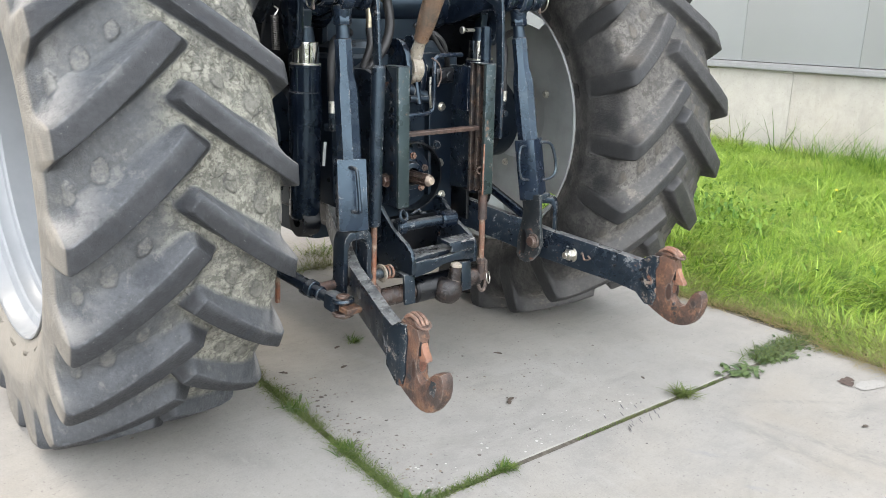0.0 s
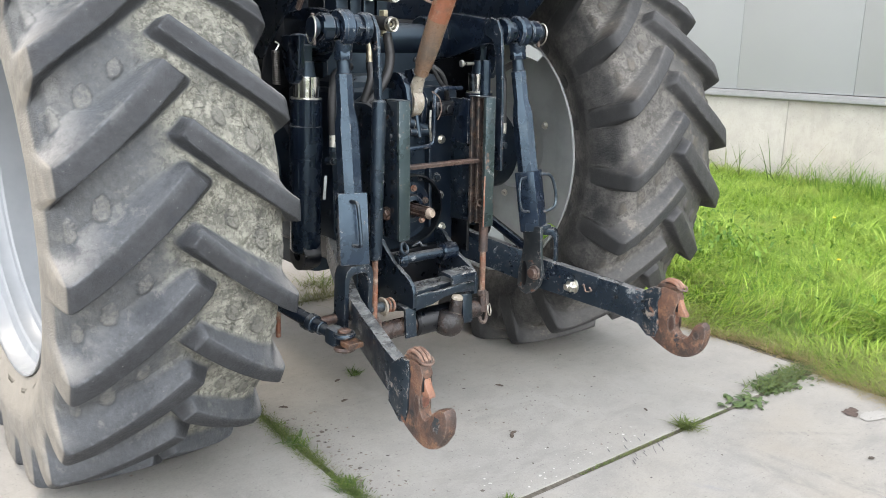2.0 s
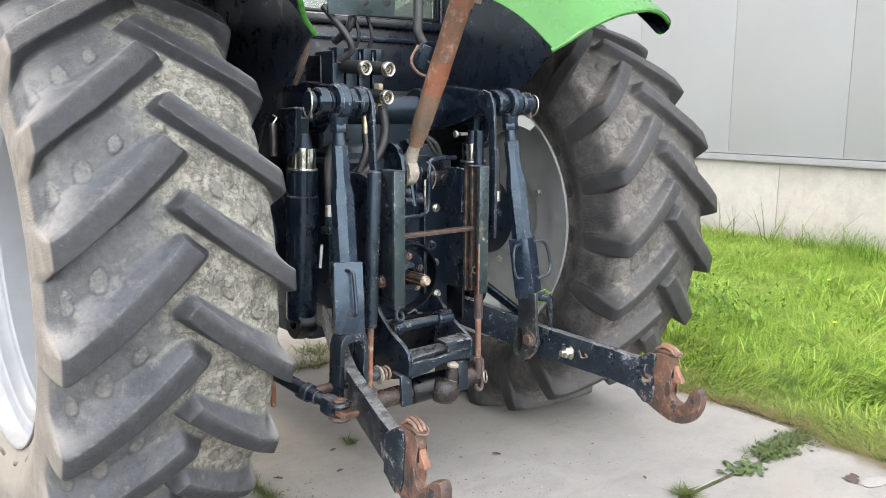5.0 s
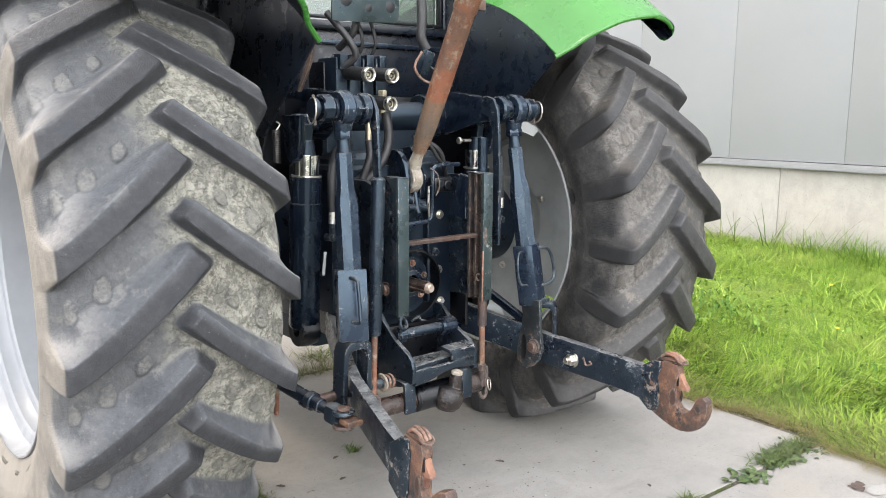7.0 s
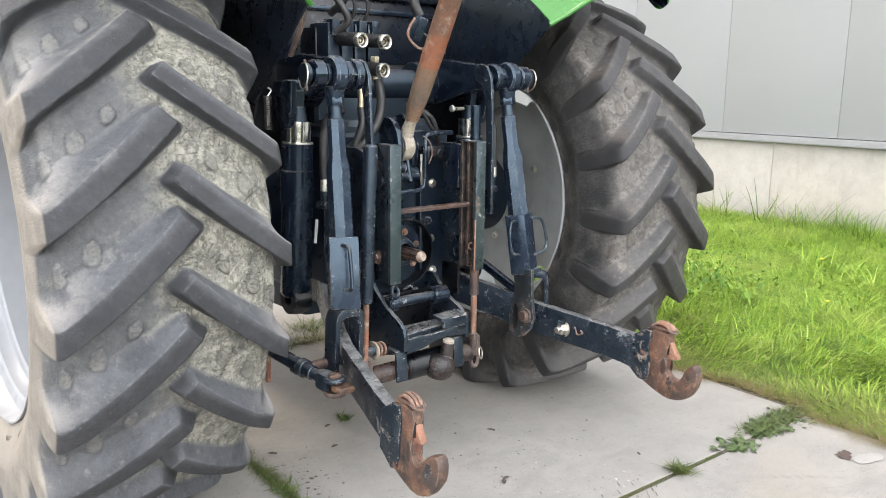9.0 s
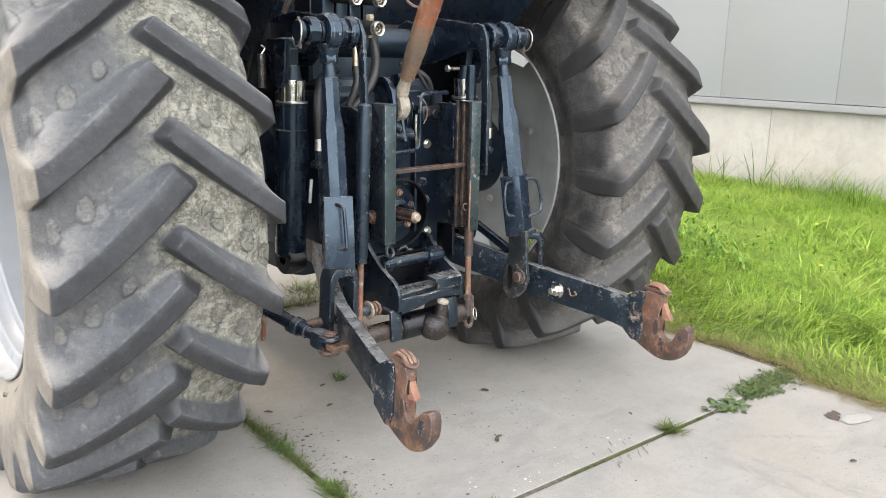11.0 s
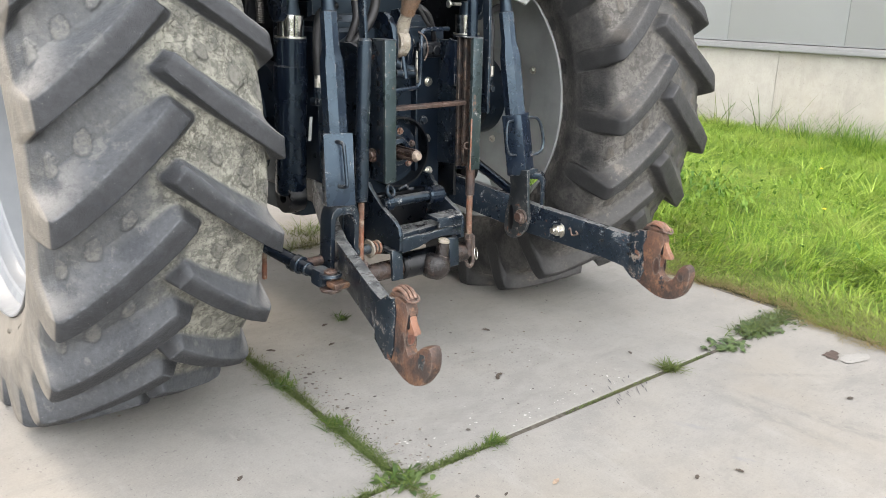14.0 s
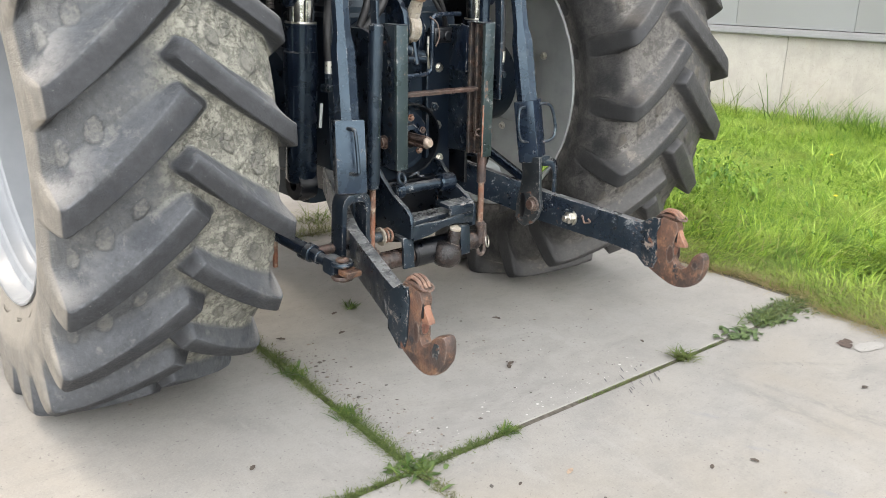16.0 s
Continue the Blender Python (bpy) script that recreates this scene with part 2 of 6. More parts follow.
    # inner side near black: bare rubber, with the shade under the tractor painted in
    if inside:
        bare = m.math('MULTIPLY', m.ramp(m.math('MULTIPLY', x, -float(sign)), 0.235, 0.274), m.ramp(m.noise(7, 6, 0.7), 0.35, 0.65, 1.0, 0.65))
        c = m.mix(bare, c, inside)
    m.color(c)
    m.rough(m.ramp(where, 0, 1, 0.55, 0.92))
    rel = m.math('ADD', m.math('MULTIPLY', m.math('SUBTRACT', crumb, m.math('MULTIPLY', crack, 0.5)), m.math('MULTIPLY', m.math('MULTIPLY', groove, m.math('ADD', inner, 0.02)), 1.5)), m.math('MULTIPLY', fine, 0.2))
    m.bump(m.math('ADD', m.math('ADD', rel, m.math('MULTIPLY', grain, 0.08)), m.math('MULTIPLY', mid, 0.4)), 0.014 * relief, 0.85)
    return m.m


def mat_concrete(name, base=(0.260, 0.251, 0.236), warm=(0.274, 0.256, 0.228), streak=(0, 0, 0), smears=()):
    """Brushed, weathered concrete with stains, pale laitance and small pits."""
    m = Mat(name, 0.85, 0, 0.35)
    g = m.n.new("ShaderNodeNewGeometry").outputs["Position"]
    big, mid, fine = m.noise(0.9, 6, 0.62, g), m.noise(5, 8, 0.7, g), m.noise(170, 6, 0.8, g)
    c = m.mix(m.ramp(big, 0.35, 0.68), base, warm)
    c = m.mix(m.ramp(mid, 0.40, 0.66, 0, 0.5), c, tuple(v * 0.76 for v in base))
    c = m.mix(m.ramp(m.noise(2.1, 7, 0.75, g, (1, 3.2, 1)), 0.52, 0.66, 0, 0.42), c, tuple(v * 0.74 for v in base))
    c = m.mix(m.ramp(m.noise(2.6, 6, 0.7, g, (2.2, 0.6, 1)), 0.55, 0.7, 0, 0.4), c, tuple(min(1, v * 1.22) for v in base))
    c = m.mix(m.ramp(m.noise(42, 5, 0.7, g), 0.40, 0.68, 0, 0.30), c, tuple(v * 0.8 for v in base))
    c = m.mix(m.ramp(fine, 0.50, 0.68, 0, 0.40), c, tuple(min(1, v * 1.22) for v in base))
    c = m.mix(m.ramp(fine, 0.34, 0.48, 0.45, 0), c, tuple(v * 0.70 for v in base))
    pit = m.ramp(m.noise(90, 3, 0.5, g), 0.645, 0.70)
    c = m.mix(m.math('MULTIPLY', pit, 0.6), c, tuple(v * 0.45 for v in base))
    smear = m.noise(1.3, 8, 0.78, m.warped(g, 0.5), (0.5, 1.7, 1))
    c = m.mix(m.ramp(smear, 0.54, 0.70, 0, 0.45), c, tuple(v * 0.66 for v in base))
    c = m.mix(m.ramp(m.noise(0.55, 5, 0.6, g), 0.50, 0.68, 0, 0.55), c, (base[0] * 1.0, base[1] * 0.90, base[2] * 0.76))
    if streak[0]:
        c = m.mix(m.ramp(m.noise(1.0, 6, 0.7, g, (1, 3.5, 0.35)), 0.56, 0.74, 0, 0.6), c, streak)
    # long faint smears: (x, y, turn in degrees, half length, half width, strength, colour)
    for x, y, turn, length, width, strength, tone in smears:
        mp = m.n.new("ShaderNodeMapping")
        mp.vector_type = 'TEXTURE'
        mp.inputs["Location"].default_value = (x, y, 0)
        mp.inputs["Rotation"].default_value = (0, 0, radians(turn))
        mp.inputs["Scale"].default_value = (length, width, 1)
        m.l.new(m.warped(g, 0.05), mp.inputs[0])
        d = m.n.new("ShaderNodeVectorMath")
        d.operation = 'LENGTH'
        m.l.new(mp.outputs[0], d.inputs[0])
        c = m.mix(m.math('MULTIPLY', m.ramp(d.outputs["Value"], 0.1, 1.0, strength, 0), m.ramp(m.noise(16, 6, 0.75, g, (2.5, 1, 1)), 0.36, 0.62)), c, tone)
    c = m.mix(m.math('MULTIPLY', m.objrand(), 0.10), c, tuple(v * 0.85 for v in base))
    m.color(c)
    m.bump(m.math('ADD', m.math('MULTIPLY', fine, 0.5), m.math('MULTIPLY', m.math('ADD', mid, m.math('MULTIPLY', pit, -1.0)), 0.6)), 0.0025, 0.7)
    return m.m


def mat_leaf(name, a, b, c=None, rough=0.55, deep=None):
    """Blades from colour a to b, with patches of c and smaller patches of deep."""
    m = Mat(name, rough, 0, 0.3)
    col = m.mix(m.ramp(m.island(), 0.1, 0.95), a, b)
    if c:
        col = m.mix(m.ramp(m.noise(1.6, 4), 0.45, 0.68, 0, 0.5), col, c)
    if deep:
        col = m.mix(m.ramp(m.noise(4.5, 5, 0.65), 0.50, 0.68, 0, 0.75), col, deep)
    m.color(col)
    m.b.inputs["Transmission Weight"].default_value = 0.0
    m.b.inputs["Subsurface Weight"].default_value = 0.0
    tr = m.n.new("ShaderNodeBsdfTranslucent")
    mx = m.n.new("ShaderNodeMixShader")
    mx.inputs[0].default_value = 0.35
    m.l.new(col, tr.inputs[0])
    m.l.new(m.b.outputs[0], mx.inputs[1])
    m.l.new(tr.outputs[0], mx.inputs[2])
    m.l.new(mx.outputs[0], m.n["Material Output"].inputs[0])
    return m.m


def mat_plain(name, col, rough=0.5, metal=0.0, var=0.25, scale=20):
    m = Mat(name, rough, metal)
    n = m.noise(scale, 5)
    m.color(m.mix(m.ramp(n, 0.35, 0.7), col, tuple(v * (1 - var) for v in col)))
    m.rough(m.ramp(m.noise(scale * 3, 3), 0.3, 0.7, max(0.05, rough - 0.08), min(1, rough + 0.12)))
    m.bump(m.noise(scale * 6, 4), 0.001, 0.25)
    return m.m


BLACK = mat_paint("black_paint", (0.0028, 0.005, 0.010), amount=0.62, rust_amount=0.70, rough=0.2, dust=0.08)
BLACK_WORN = mat_paint("worn_black_paint", (0.0045, 0.007, 0.0115), amount=0.572, rust_amount=0.61, rough=0.3, dust=0.12, top=0.6)
POST_WEB = mat_rust("post_web", (0.040, 0.028, 0.023), (0.012, 0.011, 0.012), (0.105, 0.070, 0.052), 0.5, paint=0.22)
POST = mat_paint("post_paint", (0.013, 0.0195, 0.0195), rust=(0.17, 0.085, 0.05), amount=0.575, rust_amount=0.60, rough=0.34, dust=0.2)
LINK = mat_paint("link_paint", (0.0045, 0.007, 0.0115), chip=(0.17, 0.172, 0.17), rust=(0.16, 0.075, 0.04), amount=0.560, rust_amount=0.60, rough=0.3, dust=0.18, edge=0.9, top=0.95)
CHEEK = mat_paint("cheek_paint", (0.006, 0.0095, 0.014), chip=(0.24, 0.20, 0.165), rust=(0.17, 0.075, 0.04), amount=0.545, rust_amount=0.575, rough=0.32, dust=0.25, edge=1.0, top=0.6)
# near black for greasy parts, and for shade in holes and under the cab
GREASE_SHADE = mat_plain("grease_shade_black", (0.0016, 0.0024, 0.0042), 0.34, 0, 0.5, 14)
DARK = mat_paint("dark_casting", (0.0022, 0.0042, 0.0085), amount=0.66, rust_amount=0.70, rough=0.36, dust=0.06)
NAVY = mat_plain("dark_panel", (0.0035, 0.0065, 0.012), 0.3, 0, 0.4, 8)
STEELBLUE = mat_paint("rod_paint", (0.006, 0.010, 0.018), chip=(0.28, 0.28, 0.28), amount=0.60, rough=0.22, dust=0.10)
EAR = mat_paint("ear_paint", (0.010, 0.011, 0.012), chip=(0.16, 0.145, 0.13), rust=(0.15, 0.075, 0.045), amount=0.55, rust_amount=0.575, rough=0.42, dust=0.3)
RUST = mat_rust("rust", (0.105, 0.052, 0.033), (0.040, 0.027, 0.023), (0.20, 0.105, 0.058), 0.6, paint=0.10)
RUST_GREASED = mat_rust("greased_rust", (0.016, 0.011, 0.010), (0.007, 0.0065, 0.007), (0.04, 0.027, 0.022), 0.34)
RUST_DARK = mat_rust("dark_rust", (0.06, 0.034, 0.026), (0.026, 0.018, 0.016), (0.10, 0.062, 0.046), 0.55)
RUST_TUBE = mat_rust("rusty_tube", (0.19, 0.068, 0.034), (0.115, 0.062, 0.040), (0.27, 0.21, 0.155), 0.6)
TUBE_GREY = mat_rust("greyed_tube", (0.145, 0.090, 0.058), (0.085, 0.066, 0.050), (0.20, 0.125, 0.078), 0.55)
EYE_METAL = mat_rust("bare_eye", (0.27, 0.24, 0.19), (0.18, 0.15, 0.115), (0.38, 0.36, 0.31), 0.45)
CHROME = mat_metal("chrome", (0.78, 0.78, 0.77), 0.14)
ZINC = mat_metal("zinc", (0.62, 0.60, 0.54), 0.35)
WORN_TIP = mat_metal("worn_tip", (0.56, 0.46, 0.38), 0.5)
BRASS = mat_metal("yellow_zinc", (0.55, 0.49, 0.36), 0.42)
GREEN = mat_plain("green_paint", (0.034, 0.165, 0.026), 0.3, 0, 0.12, 5)
HOSE = mat_plain("hose_rubber", (0.014, 0.014, 0.015), 0.5, 0, 0.4, 30)
RIM_WHITE = mat_plain("rim_white", (0.23, 0.242, 0.255), 0.36, 0, 0.12, 7)
RIM_GREY = mat_plain("rim_grey", (0.34, 0.36, 0.35), 0.45, 0, 0.2, 6)
TYRE_L = mat_tyre("tyre_left", (0.365, 0.358, 0.302), (0.255, 0.251, 0.213), 0.95, film_amount=0.92, tread=(0.0235, 0.0248, 0.027), film=(0.086, 0.092, 0.100), side=(0.238, 0.216, 0.183), pale=2.6, floor=0.72)
TYRE_R = mat_tyre("tyre_right", (0.168, 0.158, 0.144), (0.120, 0.114, 0.105), 0.85, sign=1, film_amount=0.75, tread=(0.029, 0.029, 0.0295), film=(0.088, 0.085, 0.081), side=(0.060, 0.058, 0.055), relief=0.45, pale=0.8, inside=(0.0155, 0.0160, 0.0165))
DULL, BLUISH = (0.165, 0.160, 0.152), (0.19, 0.192, 0.205)
CONCRETE = mat_concrete("concrete", smears=((1.14, -0.36, -87, 0.42, 0.045, 0.55, DULL), (1.24, -0.42, -80, 0.40, 0.03, 0.5, DULL), (1.44, -0.23, -35, 0.26, 0.022, 0.5, DULL), (1.30, -0.60, -78, 0.30, 0.07, 0.5, DULL),
                                            (0.90, -0.26, -60, 0.075, 0.02, 0.7, BLUISH), (0.867, -0.472, -60, 0.07, 0.018, 0.7, BLUISH), (0.814, -0.678, -60, 0.06, 0.02, 0.7, BLUISH), (-0.25, 0.50, -60, 0.16, 0.06, 0.4, DULL)))
SOIL = mat_plain("joint_soil", (0.115, 0.102, 0.082), 0.95, 0, 0.5, 40)
GLASS = Mat("window_glass", 0.05)
GLASS.color((0.35, 0.42, 0.38))
GLASS.b.inputs["Transmission Weight"].default_value = 0.9
GLASS = GLASS.m


# ---- mesh helpers ----
def mesh_ob(name, me, parent=None, label="", smooth=True):
    ob = new(name, me)
    if smooth:
        me.shade_smooth()
    if parent is not None:
        ob.parent = parent
    if label:
        ob["label"] = label
    return ob


def part(name, bm, material, parent, label="", smooth=35):
    """Link a bmesh as one mesh object under a thing or a part. smooth: the edge angle in degrees under which faces blend."""
    me = bpy.data.meshes.new(name)
    bmesh.ops.recalc_face_normals(bm, faces=bm.faces)
    bm.to_mesh(me)
    bm.free()
    me.materials.append(material)
    if smooth:
        me.shade_smooth()
        me.set_sharp_from_angle(angle=radians(smooth))
    ob = new(name, me)
    ob.parent = parent
    if label:
        ob["label"] = label
    return ob


def thing(name, label, category, m=None, group="", kind=""):
    ob = tagged(new(name), label, category, group, kind)
    if m is not None:
        ob.matrix_basis = m
    return ob


def join(bm, other):
    me = bpy.data.meshes.new("tmp")
    other.to_mesh(me)
    bm.from_mesh(me)
    bpy.data.meshes.remove(me)
    other.free()
    return bm


def box(size, at=(0, 0, 0), turn=None, bevel=0.003, seg=2):
    bm = bmesh.new()
    bmesh.ops.create_cube(bm, size=1)
    bmesh.ops.scale(bm, vec=size, verts=bm.verts)
    if bevel:
        bmesh.ops.bevel(bm, geom=bm.edges[:], offset=min(bevel, min(size) * 0.4), segments=seg, affect='EDGES', profile=0.6)
    bm.transform(Matrix.Translation(at) @ (turn or Matrix()))
    return bm


def frame_to(p, q):
    """A turn and place that sends the z axis from p towards q."""
    d = Vector(q) - Vector(p)
    return Matrix.Translation(p) @ d.to_track_quat('Z', 'Y').to_matrix().to_4x4()


def lathe(profile, n=32, m=None, closed=False):
    """Turn (radius, height) pairs about z."""
    bm = bmesh.new()
    rings = []
    for r, h in profile:
        rings.append([bm.verts.new((r * math.cos(2 * math.pi * k / n), r * math.sin(2 * math.pi * k / n), h)) for k in range(n)])
    pairs = list(zip(rings, rings[1:])) + ([(rings[-1], rings[0])] if closed else [])
    for a, b in pairs:
        for k in range(n):
            bm.faces.new((a[k], a[(k + 1) % n], b[(k + 1) % n], b[k]))
    if not closed:
        for ring in (rings[0], rings[-1]):
            if (ring[0].co - ring[n // 2].co).length > 1e-4:
                bm.faces.new(ring)
    if m:
        bm.transform(m)
    return bm


def rod(p, q, r, n=20, r2=None, bevel=0.002):
    """A round bar with eased ends from p to q."""
    L = (Vector(q) - Vector(p)).length
    r2 = r if r2 is None else r2
    b = min(bevel, r * 0.4, r2 * 0.4, L * 0.3)
    return lathe([(r - b, 0), (r, b), (r2, L - b), (r2 - b, L)], n, frame_to(p, q))


def ring(R, r, m=None, n=28, k=8):
    bm = lathe([(R + r * math.cos(2 * math.pi * i / k), r * math.sin(2 * math.pi * i / k)) for i in range(k)], n, m, True)
    return bm


def hexbolt(p, d, r=0.012, h=0.01):
    """A hexagon head with a washer, at p, its top towards d."""
    q = Vector(p) + Vector(d).normalized() * h
    m = frame_to(p, q)
    bm = lathe([(r * 1.35, 0), (r * 1.35, h * 0.2), (r * 1.1, h * 0.2)], 20, m)
    join(bm, lathe([(r, h * 0.2), (r, h * 0.9), (r * 0.86, h)], 6, m))
    return bm


def sweep(points, r, n=10, steps=8):
    """A hose or bent rod through the points."""
    pts = [Vector(p) for p in points]
    fine = []
    for i in range(len(pts) - 1):
        p0, p1, p2, p3 = pts[max(i - 1, 0)], pts[i], pts[i + 1], pts[min(i + 2, len(pts) - 1)]
        for s in range(steps):
            t = s / steps
            fine.append(0.5 * ((2 * p1) + (p2 - p0) * t + (2 * p0 - 5 * p1 + 4 * p2 - p3) * t * t + (3 * p1 - p0 - 3 * p2 + p3) * t ** 3))
    fine.append(pts[-1])
    bm = bmesh.new()
    up = Vector((0.3, 0.5, 0.8)).normalized()
    rings = []
    for i, p in enumerate(fine):
        d = (fine[min(i + 1, len(fine) - 1)] - fine[max(i - 1, 0)]).normalized()
        up = (up - d * up.dot(d)).normalized()
        side = d.cross(up)
        rings.append([bm.verts.new(p + r * (up * math.cos(2 * math.pi * k / n) + side * math.sin(2 * math.pi * k / n))) for k in range(n)])
    for a, b in zip(rings, rings[1:]):
        for k in range(n):
            bm.faces.new((a[k], a[(k + 1) % n], b[(k + 1) % n], b[k]))
    bm.faces.new(rings[0])
    bm.faces.new(rings[-1])
    return bm


def plate(poly, thick, m, bevel=0.003, seg=2):
    """A flat outline in the x-y plane of m, thick metres deep about it."""
    bm = bmesh.new()
    f = bm.faces.new([bm.verts.new((x, y, -thick / 2)) for x, y in poly])
    g = bmesh.ops.extrude_face_region(bm, geom=[f])
    bmesh.ops.translate(bm, vec=(0, 0, thick), verts=[v for v in g["geom"] if isinstance(v, bmesh.types.BMVert)])
    if bevel:
        bmesh.ops.recalc_face_normals(bm, faces=bm.faces)
        rim = [e for e in bm.edges if abs(e.verts[0].co.z - e.verts[1].co.z) < 1e-6]
        bmesh.ops.bevel(bm, geom=rim, offset=bevel, segments=seg, affect='EDGES', profile=0.6)
    bm.transform(m)
    return bm


SIDE = Matrix(((0, 0, 1, 0), (1, 0, 0, 0), (0, 1, 0, 0), (0, 0, 0, 1)))      # outline (y, z), thickness along x


def side_plate(poly, x, thick, bevel=0.003):
    return plate(poly, thick, Matrix.Translation((x, 0, 0)) @ SIDE, bevel)


BACK = Matrix(((1, 0, 0, 0), (0, 0, -1, 0), (0, 1, 0, 0), (0, 0, 0, 1)))     # outline (x, z), thickness along y


def back_plate(poly, y, thick, bevel=0.003):
    return plate(poly, thick, Matrix.Translation((0, y, 0)) @ BACK, bevel)


def grid_mesh(name, P, close_u=True):
    """A mesh from a (u, v, 3) array of places."""
    nu, nv = P.shape[:2]
    u = np.arange(nu if close_u else nu - 1)
    v = np.arange(nv - 1)
    U, V = np.meshgrid(u, v, indexing='ij')
    a = U * nv + V
    b = ((U + 1) % nu) * nv + V
    faces = np.stack([a, b, b + 1, a + 1], -1).reshape(-1, 4)
    me = bpy.data.meshes.new(name)
    me.vertices.add(nu * nv)
    me.vertices.foreach_set("co", P.reshape(-1).astype(np.float32))
    me.loops.add(faces.size)
    me.loops.foreach_set("vertex_index", faces.reshape(-1).astype(np.int32))
    me.polygons.add(len(faces))
    me.polygons.foreach_set("loop_start", np.arange(0, faces.size, 4, dtype=np.int32))
    me.polygons.foreach_set("loop_total", np.full(len(faces), 4, np.int32))
    me.update(calc_edges=True)
    me.validate()
    return me


def smooth01(x):
    x = np.clip(x, 0, 1)
    return x * x * (3 - 2 * x)


# ---- the tractor ----
tractor = thing("tractor", "parked farm tractor seen from behind, green fenders, black rear linkage", "tractor", pose(0.45, 1.10, 0, 0, 0, 2.04))
AXLE = 0.84
PITCH = 360 / 21


def resample(pts, n):
    p = np.array(pts)
    d = np.r_[0, np.cumsum(np.hypot(*np.diff(p, axis=0).T))]
    s = np.linspace(0, d[-1], n)
    return np.stack([np.interp(s, d, p[:, 0]), np.interp(s, d, p[:, 1])], 1)


def tyre_mesh(name, phase_lo, phase_hi, seed, outer):
    """Agricultural tread: 21 bars a side, staggered, on a rounded carcass. phase_lo, phase_hi: the angle of a bar's tip at the -x and +x edge."""
    base = [(0.215, 0.521), (0.241, 0.5245), (0.2465, 0.540), (0.262, 0.575), (0.279, 0.62), (0.284, 0.655), (0.281, 0.70), (0.270, 0.745), (0.249, 0.778), (0.21, 0.794), (0.10, 0.806), (0.0, 0.811)]
    bar = [(0.215, 0.521), (0.241, 0.5245), (0.2465, 0.540), (0.262, 0.575), (0.279, 0.62), (0.2865, 0.66), (0.287, 0.72), (0.2845, 0.785), (0.2815, 0.812), (0.276, 0.831), (0.2665, 0.8425), (0.21, 0.8515), (0.10, 0.857), (0.0, 0.860)]
    na, nb = 34, 60
    # split both outlines at the shoulder so that they run alongside each other
    ia, ib = 8, 11
    half_a = np.r_[resample(base[:ia + 1], na), resample(base[ia:], nb)[1:]]
    half_b = np.r_[resample(bar[:ib + 1], na), resample(bar[ib:], nb)[1:]]
    A = np.r_[half_a * [1, 1], (half_a * [-1, 1])[::-1][1:]]
    B = np.r_[half_b * [1, 1], (half_b * [-1, 1])[::-1][1:]]
    nu = 1764 if outer < 0 else 1260
    th = np.arange(nu) * 360 / nu
    TH, _ = np.meshgrid(th, A[:, 0], indexing='ij')
    sh = np.clip(1 - np.abs(B[:, 0]) / 0.27, 0, 1)
    TH = TH + (12.5 * sh + 3.0 * sh * sh)[None, :]
    x = B[:, 0][None, :] + 0 * TH
    rad = np.broadcast_to(B[:, 1], x.shape)
    lug = np.zeros_like(TH)
    spot = np.zeros_like(TH)
    lee = np.zeros_like(TH)
    rng = np.random.default_rng(seed)
    jit = rng.normal(0, 1, (2, 21, 4))
    for k, (sgn, ph) in enumerate(((-1, phase_lo), (1, phase_hi))):
        xs = sgn * x
        s = 1 - xs / 0.27
        sc = np.clip(s, 0, 1.3)
        mid = ph - 0.35 + 12.4 * sc + 2.7 * sc * sc
        d = (TH - mid + PITCH / 2) % PITCH - PITCH / 2
        idx = (np.floor((TH - mid + PITCH / 2) / PITCH).astype(int)) % 21
        dm = d * np.pi / 180 * 0.85 * 0.77 + 0.0015 * jit[k, idx, 0]
        hw = (0.0225 + 0.006 * np.clip(sc, 0, 1)) if sgn == outer else (0.0195 + 0.005 * np.clip(sc, 0, 1))
        up, down = (0.030 + 0.022 * np.clip(1 - sc, 0, 1), 0.026) if sgn == outer else (0.017 + 0.008 * np.clip(1 - sc, 0, 1), 0.018)
        ta, tb = np.clip((dm - hw) / up, 0, 1), np.clip((-dm - hw) / down, 0, 1)
        ra = 0.28 + 0.30 * np.clip(sc, 0, 1)
        ta, tb = ta * ta * (1 + ra) / (ta + ra), tb * tb * 1.5 / (tb + 0.5)
        fall = np.where(dm > 0, (1 - ta) ** 1.9, (1 - tb) ** 1.5)
        fall = np.where((dm > -hw) & (dm < hw), 1.0, fall)
        te = np.clip((s + 0.027 * np.clip(d, -5, 4) - ((1.035 if sgn == outer else 0.965) + 0.012 * jit[k, idx, 1])) / 0.085, 0, 1)
        end = (1 - te * te * 1.4 / (te + 0.4)) ** 1.4
        low = smooth01((rad - 0.655) / 0.085) if sgn == outer or outer > 0 else smooth01((rad - 0.752) / 0.060)
        on = fall * np.where(s > 0.2, end, 1) * np.where(xs < -0.06, 0, 1) * np.where(xs > 0.26, low, 1)
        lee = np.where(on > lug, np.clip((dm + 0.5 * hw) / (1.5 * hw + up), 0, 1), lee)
        lug = np.maximum(lug, on)
        # moulded teardrop marks between the bars
        for (sp, dd, lx, ld) in ((0.20, 6.9, 0.017, 2.3), (0.43, 7.1, 0.0155, 2.7), (0.67, 7.6, 0.014, 2.2)):
            taper = lx * np.clip(1 - 0.50 * (d - dd) / ld, 0.25, 2) * (1 + 0.05 * np.sin(d * 7 + jit[k, idx, 3] * 3))
            e = ((s - sp) * 0.27 / taper + (d - dd) * 0.10) ** 2 + ((d - dd) / ld) ** 2
